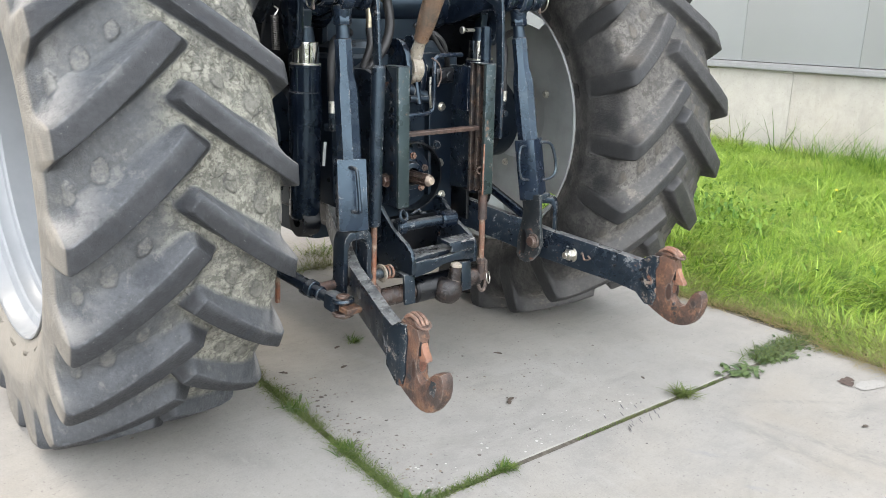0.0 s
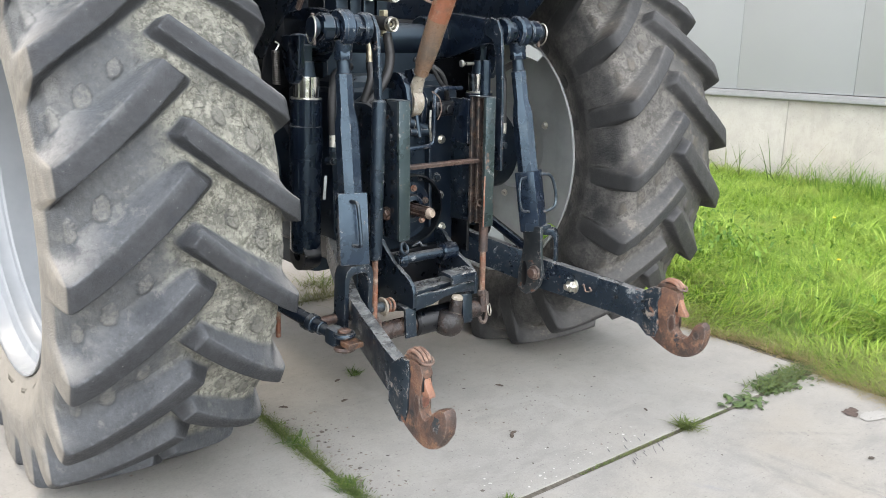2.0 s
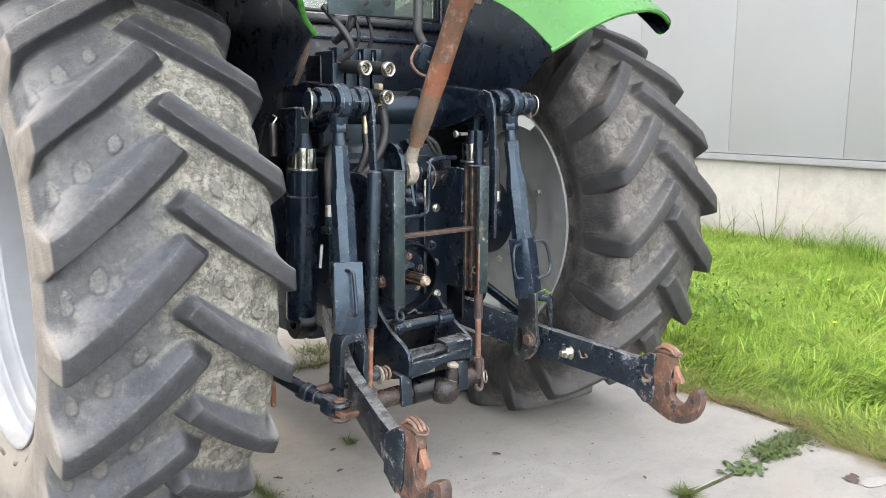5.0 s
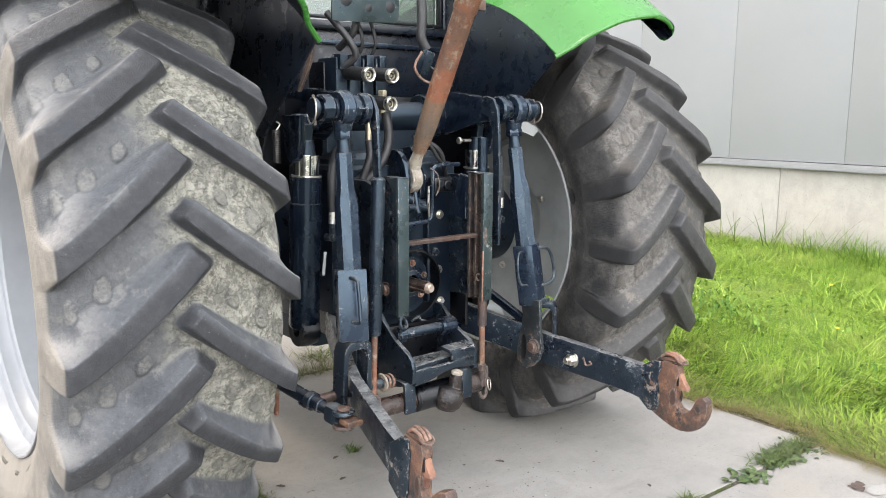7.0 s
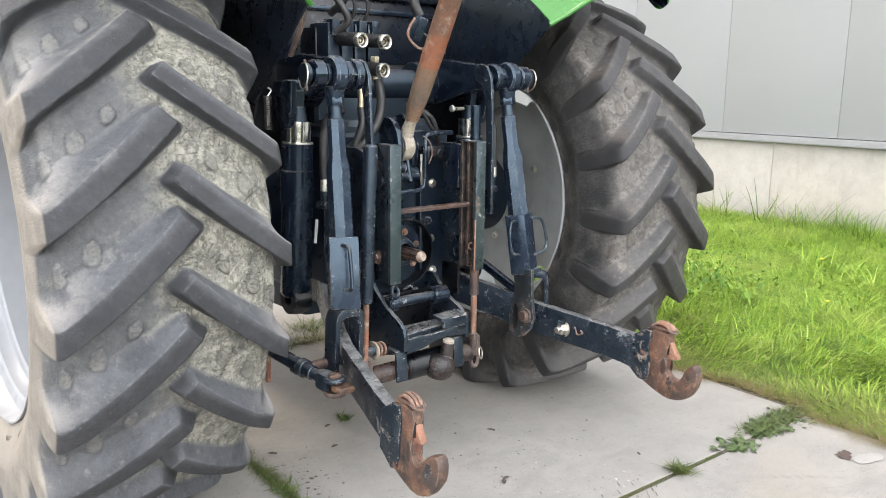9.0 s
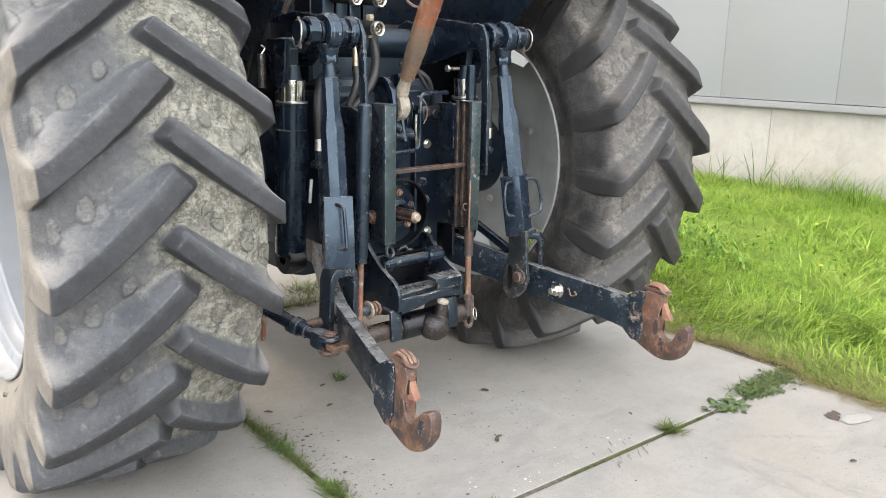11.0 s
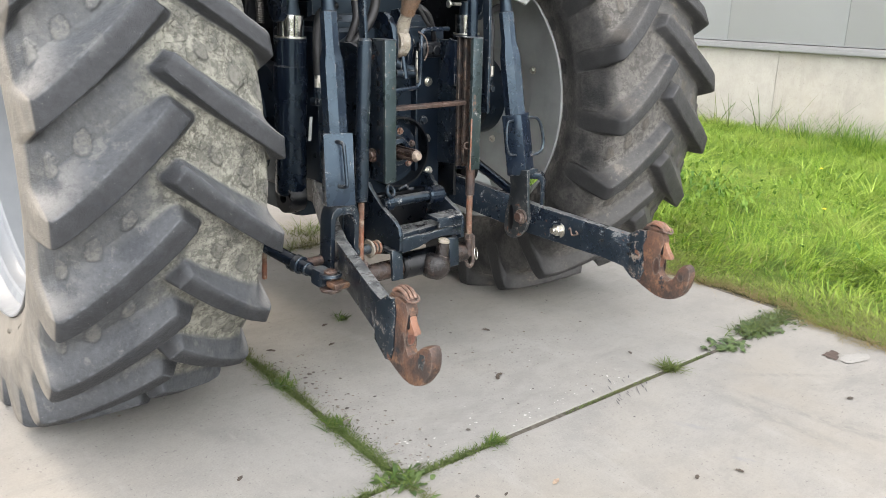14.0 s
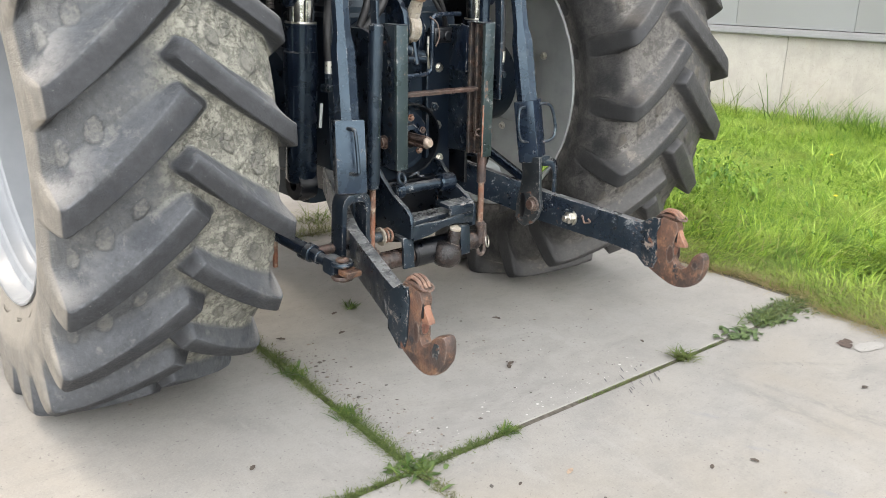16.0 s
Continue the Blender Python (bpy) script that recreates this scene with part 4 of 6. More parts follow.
        part("ball_seat", back_plate(oval, ys - dy / 2, 0.006, 0.001), mt, hk, "rust-red hollow seat of the claw")
    if s < 0:
        flake = [(-1.222 + (0.017 + 0.005 * math.sin(5.3 * a)) * math.cos(a * math.pi / 7), 0.374 + (0.021 + 0.006 * math.sin(3.7 * a + 1)) * math.sin(a * math.pi / 7)) for a in range(14)]
        part("paint_flake", side_plate(outline(flake), hx - 0.0180, 0.0012, 0.0003), EAR, hk, "leftover black paint on the claw tip")
    # dark plate stands in for the shaded latch recess
    part("latch_slot_shade", back_plate([(hx - 0.014, 0.438 + rise(-1.14)), (hx + 0.014, 0.438 + rise(-1.14)), (hx + 0.013, 0.482 + rise(-1.14)), (hx - 0.013, 0.482 + rise(-1.14))], along(-1.153 if s < 0 else -1.147) - 0.001, 0.006, 0.001), GREASE_SHADE, hk)
    tongue = [(-1.118, 0.480), (-1.154, 0.478), (-1.166, 0.452), (-1.180, 0.434), (-1.181, 0.426), (-1.165, 0.424), (-1.150, 0.422), (-1.138, 0.428), (-1.122, 0.45)]
    part("latch", side_plate(outline(tongue), hx, 0.021, 0.004), mat_latch, k, "orange-brown latch tongue")
    cap = [(-1.066, 0.508), (-1.082, 0.521), (-1.12, 0.524), (-1.150, 0.515), (-1.158, 0.506)]
    part("latch_cap", side_plate(outline(cap), hx, 0.032, 0.006), RUST, k)
    for i in range(3):
        part("latch_rib", sweep([P(0.496 - 0.012 + 0.012 * i, -1.085, 0.521), P(0.496 - 0.012 + 0.012 * i, -1.105, 0.532 + 0.003 * (i % 2)), P(0.496 - 0.012 + 0.012 * i, -1.135, 0.528), P(0.496 - 0.012 + 0.012 * i, -1.152, 0.512)], 0.0048, 8, 4), mat_latch, k)
    part("latch_ring", ring(0.019, 0.003, Matrix.Translation(P(0.496, -1.150, 0.517)) @ pose(0, 0, 0, 25, 0, 0)), RUST, k)
    p = Vector((s * 0.447 - 0.018, -0.775, 0.452 + rise(-0.775)))
    if s > 0:
        part("link_bolt", hexbolt(p, (-1, 0.16, 0), 0.021, 0.022), ZINC, k, "bright zinc bolt and nut")
        part("bolt_end", rod(p + Vector((-0.02, 0.003, 0)), p + Vector((-0.036, 0.005, 0)), 0.012), ZINC, k)
        part("wire_tie", sweep([p + Vector((-0.004, -0.045, 0.012)), p + Vector((-0.01, -0.055, 0.018)), p + Vector((-0.006, -0.062, -0.004)), p + Vector((-0.006, -0.085, 0.004)), p + Vector((-0.004, -0.075, 0.012))], 0.003, 6), RUST, k)
        # dark discs painted as shaded pin holes
        for yy, zz in ((-0.945, 0.445), (-1.045, 0.452), (-1.05, 0.42)):
            part("pin_hole", rod((0.455, yy, zz + rise(yy)), (0.446 + (-0.945 - yy) * 0.18, yy, zz + rise(yy)), 0.005, 10, bevel=0.0005), GREASE_SHADE, k)
    return k


SEAT = mat_rust("seat_rust", (0.14, 0.05, 0.03), (0.075, 0.032, 0.022), (0.16, 0.07, 0.045), 0.6)
TUBE_OILY = mat_rust("oily_tube", (0.042, 0.026, 0.020), (0.012, 0.010, 0.010), (0.085, 0.050, 0.034), 0.42)
mat_latch = mat_rust("latch_rust", (0.22, 0.10, 0.06), (0.10, 0.055, 0.04), (0.30, 0.16, 0.10), 0.7)
SOCKET_SHADE = mat_rust("socket_rust_shade", (0.05, 0.022, 0.015), (0.03, 0.015, 0.011), (0.065, 0.032, 0.02), 0.6)
lower_link(-1, 0.012, 0.375)
lower_link(1, -0.004, 0.405)


def stabiliser(s):
    a, b = Vector((s * 0.470, -0.735, 0.455)), Vector((s * 0.590, -0.10, 0.56 if s < 0 else 0.47))
    d = (b - a).normalized()
    k = part("stabiliser", rod(a + d * 0.10, b, 0.021, 20), BLACK, tractor, "black telescopic stabiliser strut")
    part("collar", rod(a + d * 0.13, a + d * 0.155, 0.027, 20), BLACK_WORN, k)
    part("strut_rod", rod(a + d * 0.03, a + d * 0.12, 0.016, 16), BLACK_WORN, k)
    for e in (-1, 1):
        part("clevis_ear", lathe([(0.012, -0.005), (0.030, -0.006), (0.033, 0), (0.030, 0.006), (0.012, 0.005)], 24, Matrix.Translation(a + Vector((0, 0.01, e * 0.02))), True), RUST_DARK if e < 0 else BLACK_WORN, k)
    part("clevis_neck", box((0.045, 0.05, 0.052), a + d * 0.045, d.to_track_quat('Y', 'Z').to_matrix().to_4x4(), 0.012), BLACK_WORN, k)
    part("clevis_pin", join(rod(a + Vector((0, 0.01, -0.036)), a + Vector((0, 0.01, 0.036)), 0.011), rod(a + Vector((0, 0.01, 0.026)), a + Vector((0, 0.01, 0.034)), 0.019)), RUST, k)
    part("link_lug", box((0.05, 0.05, 0.018), a + Vector((-s * 0.005, -0.02, 0)), None, 0.006), RUST, k)
    q = a + d * 0.30
    part("drop_pin", rod(q + Vector((0, 0, 0.02)), q + Vector((0, 0.01, -0.11)), 0.008, 12), RUST_TUBE, k, "rusty drop pin")
    part("grease_nipple", rod(a + d * 0.19 + Vector((0, 0, -0.02)), a + d * 0.19 + Vector((-s * 0.0, -0.03, -0.022)), 0.012, 10), BLACK_WORN, k)
    return k


stabiliser(-1)
stabiliser(1)


def lift_cylinder(s):
    b, t = Vector((s * 0.366, -0.335, 0.62)), Vector((s * 0.354, -0.348, 1.104))
    d = (t - b).normalized()
    k = part("lift_cylinder", lathe([(0.042, 0), (0.049, 0.01), (0.049, 0.30), (0.052, 0.302), (0.052, 0.40), (0.048, 0.402), (0.048, (t - b).length - 0.012), (0.050, (t - b).length - 0.010), (0.050, (t - b).length - 0.003), (0.044, (t - b).length)], 36, frame_to(b, t)), BLACK, tractor, "black hydraulic lift cylinder")
    part("piston_rod", rod(t, t + d * 0.066, 0.0405, 36, bevel=0.001), CHROME, k, "polished chrome piston rod")
    part("wiper_ring", lathe([(0.0415, -0.003), (0.047, -0.003), (0.047, 0.003), (0.0415, 0.003)], 36, frame_to(t, t + d), True), ZINC, k)
    part("rod_head", join(rod(t + d * 0.058, t + d * 0.11, 0.030, 20, 0.022), side_plate([(-0.365, 1.20), (-0.335, 1.20), (-0.328, 1.26), (-0.35, 1.275), (-0.372, 1.26)], s * 0.354, 0.03, 0.005)), DARK, k)
    part("lower_eye", lathe([(0.02, -0.03), (0.05, -0.03), (0.055, 0), (0.05, 0.03), (0.02, 0.03)], 28, pose(b.x, b.y, b.z - 0.008, 0, 90, 0), True), GREASE_SHADE, k)
    q = Vector((s * 0.318 if s < 0 else s * 0.40, -0.395, 0.915))
    part("port_elbow", join(join(rod(q, q + Vector((0.012, -0.02, 0)), 0.013, 6), rod(q + Vector((0.012, -0.02, -0.012)), q + Vector((0.012, -0.02, 0.045)), 0.011, 6)), rod(q + Vector((0.012, -0.02, 0.0)), q + Vector((0.012, -0.04, 0)), 0.012, 6)), BLACK_WORN, k)
    part("ferrule", rod(q + Vector((0.014, -0.02, 0.042)), q + Vector((0.016, -0.02, 0.082)), 0.0125, 16), ZINC, k)
    part("hose", sweep([q + Vector((0.014, -0.02, 0.08)), q + Vector((0.014, -0.018, 0.16)), q + Vector((0.03, 0.0, 0.22)), q + Vector((0.08, 0.06, 0.26)), q + Vector((0.16, 0.10, 0.28))], 0.0125, 12), HOSE, k)
    if s < 0:
        part("oil_tag", box((0.010, 0.004, 0.075), (-0.322, -0.392, 0.83), pose(0, 0, 0, 0, 6, 0), 0.001), RIM_GREY, k)
    return k


lift_cylinder(-1)
lift_cylinder(1)

# ---- hitch frame between the arms ----
def post(s):
    # a channel: rear flange, web and inner rails
    web = box((0.012, 0.086, 0.423), (s * 0.187, -0.567, 0.8915), bevel=0.002)
    join(web, box((0.020, 0.012, 0.415), (s * 0.170, -0.560, 0.8915), bevel=0.002))
    join(web, box((0.028, 0.012, 0.423), (s * 0.172, -0.530, 0.8915), bevel=0.002))
    k = part("hitch_post", web, BLACK_WORN if s < 0 else POST_WEB, tractor, "worn black steel guide post with a row of holes", 30)
    part("rear_flange", box((0.041, 0.0125, 0.425), (s * 0.1735, -0.6045, 0.8915), None, 0.002), POST, k, "worn grey-green rear flange")
    # flat dark discs stand in for the shaded locking holes
    for i in range(9):
        z = 0.735 + 0.041 * i + 0.004 * math.sin(5 * i)
        part("locking_hole", lathe([(0.0, 0.0005), (0.0078, 0.0005), (0.0085, 0.0009), (0.0095, 0.0)], 14, frame_to((-0.1932 if s < 0 else 0.1808, -0.575, z), (-0.3 if s < 0 else 0.1, -0.575, z))), GREASE_SHADE, k)
    if s > 0:
        part("bare_edge", box((0.005, 0.004, 0.17), (0.1525, -0.6100, 0.765), pose(0, 0, 0, 0, 0.6, 0), 0.001), RUST_TUBE, k, "bare rusty edge of the flange")
        part("keeper_eye", ring(0.0115, 0.0028, pose(0.160, -0.585, 0.757, 0, 90, 15)), RUST_DARK, k)
    part("top_cap", box((0.043, 0.088, 0.003), (s * 0.1735, -0.567, 1.105), None, 0.001), BLACK_WORN, k)
    return k


post(-1)
post(1)
part("post_bolt", hexbolt((-0.194, -0.545, 0.758), (-1, -0.3, 0), 0.016, 0.02), RUST_DARK, tractor)
part("tie_bar", box((0.31, 0.018, 0.013), (0, -0.572, 0.899), pose(0, 0, 0, 12, 0, 0), 0.003), RUST_DARK, tractor, "rust-edged flat tie bar between the posts")
# mounting plates carrying the posts
for s in (-1, 1):
    side = [(-0.30, 0.66), (-0.53, 0.68), (-0.53, 1.07), (-0.46, 1.09), (-0.30, 1.09)]
    part("post_cheek", side_plate(side, s * 0.205, 0.018, 0.003), BLACK_WORN, tractor)
    if s > 0:
        part("gusset", side_plate([(-0.44, 0.95), (-0.53, 0.95), (-0.53, 1.09), (-0.50, 1.10)], 0.150, 0.010, 0.002), BLACK, tractor)
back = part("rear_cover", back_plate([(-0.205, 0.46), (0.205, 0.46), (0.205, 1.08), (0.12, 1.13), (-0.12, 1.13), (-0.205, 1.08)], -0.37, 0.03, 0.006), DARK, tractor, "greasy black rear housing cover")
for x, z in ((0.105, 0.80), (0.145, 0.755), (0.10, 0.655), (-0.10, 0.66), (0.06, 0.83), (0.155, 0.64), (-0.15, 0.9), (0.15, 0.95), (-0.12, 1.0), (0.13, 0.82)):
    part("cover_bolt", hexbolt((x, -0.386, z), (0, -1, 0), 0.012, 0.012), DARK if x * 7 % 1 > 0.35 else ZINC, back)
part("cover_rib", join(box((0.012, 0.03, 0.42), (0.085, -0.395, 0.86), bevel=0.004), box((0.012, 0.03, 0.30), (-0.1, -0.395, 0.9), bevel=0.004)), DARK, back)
part("lower_cover", box((0.30, 0.10, 0.20), (0, -0.36, 0.49), None, 0.02), GREASE_SHADE, tractor)
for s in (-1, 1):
    part("hanger_plate", side_plate([(-0.20, 0.56), (-0.36, 0.55), (-0.44, 0.55), (-0.44, 0.66), (-0.20, 0.70)], s * 0.235, 0.014, 0.004), GREASE_SHADE, tractor)

# power take-off
pto = part("pto_shaft", rod((0, -0.39, 0.729), (0, -0.515, 0.729), 0.0165, 24), RUST_DARK, tractor, "splined stub shaft, rusty with a bright worn tip")
for i in range(6):
    a = i * math.pi / 3
    part("spline", box((0.0075, 0.12, 0.006), (0.0185 * math.sin(a), -0.455, 0.729 + 0.0185 * math.cos(a)), pose(0, 0, 0, 0, math.degrees(a), 0), 0.0015), RUST_DARK, pto)
part("tip", rod((0, -0.512, 0.729), (0, -0.530, 0.729), 0.019, 18, 0.013), WORN_TIP, pto)
part("pto_flange", lathe([(0.03, 0), (0.085, 0), (0.088, 0.004), (0.088, 0.016), (0.05, 0.022), (0.045, 0.04), (0.03, 0.042)], 40, frame_to((0, -0.385, 0.729), (0, -0.5, 0.729)), True), DARK, tractor)
for i in range(6):
    a = i * math.pi / 3 + 0.3
    part("flange_bolt", hexbolt((0.068 * math.cos(a), -0.406, 0.729 + 0.068 * math.sin(a)), (0, -1, 0), 0.009, 0.010), RUST_TUBE if i % 2 else RUST_DARK, tractor)
part("pto_guard", lathe([(0.112, 0), (0.118, 0), (0.118, 0.05), (0.112, 0.05)], 40, frame_to((0, -0.385, 0.729), (0, -0.5, 0.729)), True), GREASE_SHADE, tractor)

# pick-up hitch bracket
def bracket(s):
    poly = [(-0.36, 0.645), (-0.430, 0.642), (-0.448, 0.622), (-0.505, 0.578), (-0.575, 0.545), (-0.600, 0.525), (-0.608, 0.498), (-0.606, 0.452), (-0.560, 0.430), (-0.50, 0.414), (-0.36, 0.42)]
    return part("hitch_cheek", side_plate(poly, s * 0.130, 0.016, 0.004), BLACK_WORN, tractor, "black profiled hitch side plate with bare edge")


bl, br = bracket(-1), bracket(1)
lip = [(-0.124, 0.441), (-0.06, 0.449), (-0.01, 0.464), (0.04, 0.470), (0.124, 0.462), (0.124, 0.496), (0.06, 0.499), (0.02, 0.493), (-0.03, 0.489), (-0.07, 0.492), (-0.124, 0.490)]
part("cross_plate", join(back_plate(lip, -0.598, 0.016, 0.004), box((0.25, 0.10, 0.012), (0, -0.545, 0.485), pose(0, 0, 0, 10, 0, 0), 0.003)), LINK, tractor, "chipped uneven casting across the hitch")
part("cross_rib", box((0.16, 0.018, 0.02), (-0.04, -0.582, 0.497), pose(0, 0, 0, 12, 0, 7), 0.006), LINK, tractor)
part("rest_plate", join(box((0.115, 0.05, 0.012), (0.068, -0.585, 0.533), pose(0, 0, 0, 6, 0, 4), 0.003), box((0.10, 0.010, 0.03), (0.072, -0.608, 0.517), None, 0.002)), LINK, tractor)
cb = part("hitch_bar", rod((-0.125, -0.50, 0.585), (0.125, -0.50, 0.585), 0.017, 20), BLACK_WORN, tractor)
part("bar_collar", rod((0.060, -0.50, 0.585), (0.122, -0.50, 0.585), 0.030, 24, bevel=0.006), BLACK, cb)
part("bar_collar", rod((-0.122, -0.50, 0.585), (-0.09, -0.50, 0.585), 0.028, 24, bevel=0.006), BLACK, cb)
part("bar_ring", ring(0.018, 0.006, pose(-0.105, -0.515, 0.625, 70, 0, 20)), BLACK_WORN, cb)
part("clip", sweep([(-0.03, -0.46, 0.61), (-0.01, -0.475, 0.625), (0.005, -0.465, 0.61), (0.03, -0.46, 0.605)], 0.004, 8), BLACK_WORN, cb)

# transverse tube with the hitch ball
tube = part("cross_tube", join(rod((-0.245, -0.555, 0.378), (0.185, -0.555, 0.378), 0.030, 28), rod((0.02, -0.555, 0.378), (0.185, -0.555, 0.380), 0.034, 28)), TUBE_OILY, tractor, "dark oily rusty transverse hitch tube")
knob = lathe([(0.012, -0.052), (0.034, -0.045), (0.047, -0.030), (0.053, -0.008), (0.050, 0.012), (0.040, 0.028), (0.028, 0.034)], 28, pose(0.022, -0.592, 0.375, 6, 10, 0))
join(knob, lathe([(0.026, 0.0), (0.0225, 0.02), (0.0205, 0.06), (0.0185, 0.070), (0.010, 0.076)], 24, pose(0.040, -0.600, 0.388, 8, 4, 0)))
part("swivel_block", knob, RUST_GREASED, tube, "worn rusty hitch knob")
part("knob_tip", lathe([(0.0193, 0.050), (0.0199, 0.062), (0.0192, 0.071), (0.010, 0.0772), (0.0, 0.078)], 24, pose(0.040, -0.600, 0.388, 8, 4, 0)), EYE_METAL, tube, "polished tip of the hitch knob")
part("swivel_sleeve", rod((-0.10, -0.555, 0.378), (0.08, -0.555, 0.378), 0.043, 28, bevel=0.008), GREASE_SHADE, tube)
for x in (-0.135, 0.105):
    part("tube_hanger", join(box((0.042, 0.012, 0.10), (x, -0.588, 0.400), pose(0, 0, 0, -4, 0, 0), 0.003), box((0.042, 0.06, 0.012), (x, -0.556, 0.446), None, 0.003)), BLACK_WORN, tube)
part("side_pin", rod((-0.42, -0.590, 0.476), (-0.215, -0.590, 0.476), 0.0165, 20), EAR, tractor)
for x, r, mt in ((-0.243, 0.030, EYE_METAL), (-0.226, 0.023, RUST_TUBE), (-0.212, 0.024, RUST_TUBE)):
    part("pin_washer", lathe([(0.0165, -0.0035), (r - 0.003, -0.0035), (r, 0), (r - 0.003, 0.0035), (0.0165, 0.0035)], 24, pose(x, -0.590, 0.476, 0, 90, 4), True), mt, tractor)


def push_rod(s):
    x, y = (-0.278, -0.598) if s < 0 else (0.181, -0.580)
    top = 1.105 if s < 0 else 0.66
    strap = [(-0.505, 1.335), (-0.535, 1.355), (-0.565, 1.345), (-0.585, 1.31), (-0.592, 1.25), (-0.600, 1.10), (-0.600, 0.86 if s > 0 else 1.09), (-0.570, 0.86 if s > 0 else 1.09), (-0.570, 1.10), (-0.562, 1.24), (-0.545, 1.285), (-0.51, 1.30)]
    sx0 = -0.250 if s < 0 else 0.236
    k = part("push_rod", side_plate(strap, sx0, 0.012, 0.003), BLACK_WORN, tractor, "flat strap and rod that lift the hitch")
    if s < 0:
        part("sleeve", lathe([(0.016, 0), (0.021, 0.006), (0.021, 0.45), (0.019, 0.475), (0.010, 0.48)], 20, frame_to((-0.252, -0.592, 1.11), (x, y, 0.60))), BLACK_WORN, k)
        part("rod", rod((-0.2755, -0.598, 0.64), (-0.283, -0.600, 0.44), 0.0095, 14), RUST_TUBE, k)
        lo = Vector((-0.283, -0.600, 0.44))
    else:
        part("sleeve", rod((0.205, -0.545, 1.22), (0.205, -0.545, 0.80), 0.017, 20), BLACK, k)
        part("rod", rod((0.181, -0.580, 0.685), (0.181, -0.580, 0.585), 0.0155, 16), RUST_DARK, k)
        part("lower_rod", rod((0.181, -0.580, 0.59), (0.181, -0.580, 0.44), 0.0105, 14), RUST_TUBE, k)
        lo = Vector((0.181, -0.580, 0.44))
    part("nut", lathe([(0.016, 0), (0.018, 0.004), (0.018, 0.016), (0.016, 0.02)], 6, frame_to(lo + Vector((0, 0, 0.01)), lo)), RUST_DARK, k)
    jh = sweep([lo + Vector(q) for q in ((0.016, -0.006, 0.0), (0.017, -0.008, -0.05), (0.015, -0.009, -0.092), (0.004, -0.009, -0.108), (-0.010, -0.008, -0.100), (-0.014, -0.006, -0.085))], 0.0065, 10)
    part("hook_plate", join(jh, rod(lo + Vector((0.002, 0, 0.0)), lo + Vector((0.002, 0, -0.07)), 0.0135, 14)), RUST_DARK, k)
    part("clip_ring", ring(0.020, 0.0025, Matrix.Translation(lo + Vector((0.026 * (1 if s > 0 else -1), -0.012, -0.065))) @ pose(0, 0, 0, 80, 0, 35)), ZINC, k)
    return k


push_rod(-1)
push_rod(1)

# top link
tl0, tl1 = Vector((0, -0.415, 1.085)), Vector((0.0, -0.718, 1.665))
d = (tl1 - tl0).normalized()
top = part("top_link", lathe([(0.0325, 0.285), (0.0328, 0.29), (0.0335, 0.33), (0.0335, 0.575), (0.038, 0.582), (0.039, 0.66), (0.02, 0.665), (0.02, 0.80)], 28, frame_to(tl0, tl1)), RUST_TUBE, tractor, "rust-brown tubular top link")
part("lower_tube", lathe([(0.019, 0.10), (0.024, 0.102), (0.0255, 0.108), (0.0235, 0.116), (0.028, 0.135), (0.0315, 0.19), (0.0328, 0.292)], 28, frame_to(tl0, tl1)), TUBE_GREY, top, "grey-brown tapered end of the top link")
part("ball_eye", join(lathe([(0.024, -0.018), (0.044, -0.020), (0.050, -0.012), (0.050, 0.012), (0.044, 0.020), (0.024, 0.018)], 32, pose(*tl0, 0, 90, 0), True), rod(tl0 + d * 0.035, tl0 + d * 0.105, 0.024, 20, 0.018)), EYE_METAL, top, "bare metal ball eye")
part("ball", lathe([(0.011, -0.024), (0.020, -0.018), (0.026, 0), (0.020, 0.018), (0.011, 0.024)], 24, pose(*tl0, 0, 90, 0), True), DARK, top)
part("stop_tab", box((0.035, 0.02, 0.03), tl0 + d * 0.60 + Vector((0.05, 0, 0)), None, 0.004), RUST, top)
part("top_link_pin", rod((-0.06, tl0.y, tl0.z), (0.06, tl0.y, tl0.z), 0.0125), ZINC, top)
for x in (-0.045, 0.040):
    lug = [(-0.33, 0.98), (-0.42, 0.98), (-0.450, 1.03), (-0.455, 1.085), (-0.44, 1.115), (-0.425, 1.13), (-0.42, 1.16), (-0.395, 1.19), (-0.355, 1.185)]
    if x < 0:
        lug = [(-0.33, 0.98), (-0.44, 0.98), (-0.478, 1.03), (-0.487, 1.07), (-0.4865, 1.10), (-0.477, 1.135), (-0.459, 1.163), (-0.441, 1.176), (-0.423, 1.181), (-0.400, 1.179), (-0.380, 1.172), (-0.362, 1.158), (-0.350, 1.13), (-0.345, 1.09)]
    part("top_link_lug", side_plate(lug, x - 0.015, 0.022, 0.006), BLACK, tractor)
# dark disc in place of the lug hole's shade
part("lug_hole", rod((-0.0725, -0.404, 1.139), (-0.069, -0.404, 1.139), 0.013, 18, bevel=0.001), GREASE_SHADE, tractor)
part("keeper_pin", join(rod((0.27, -0.411, 1.205), (0.215, -0.411, 1.205), 0.006, 12), rod((0.222, -0.411, 1.205), (0.212, -0.411, 1.205), 0.012, 16)), ZINC, tractor)
part("wire_loop", sweep([(0.04, -0.47, 1.12), (0.055, -0.49, 1.10), (0.06, -0.495, 1.06), (0.05, -0.49, 1.03)], 0.0025, 8), RUST_DARK, tractor)

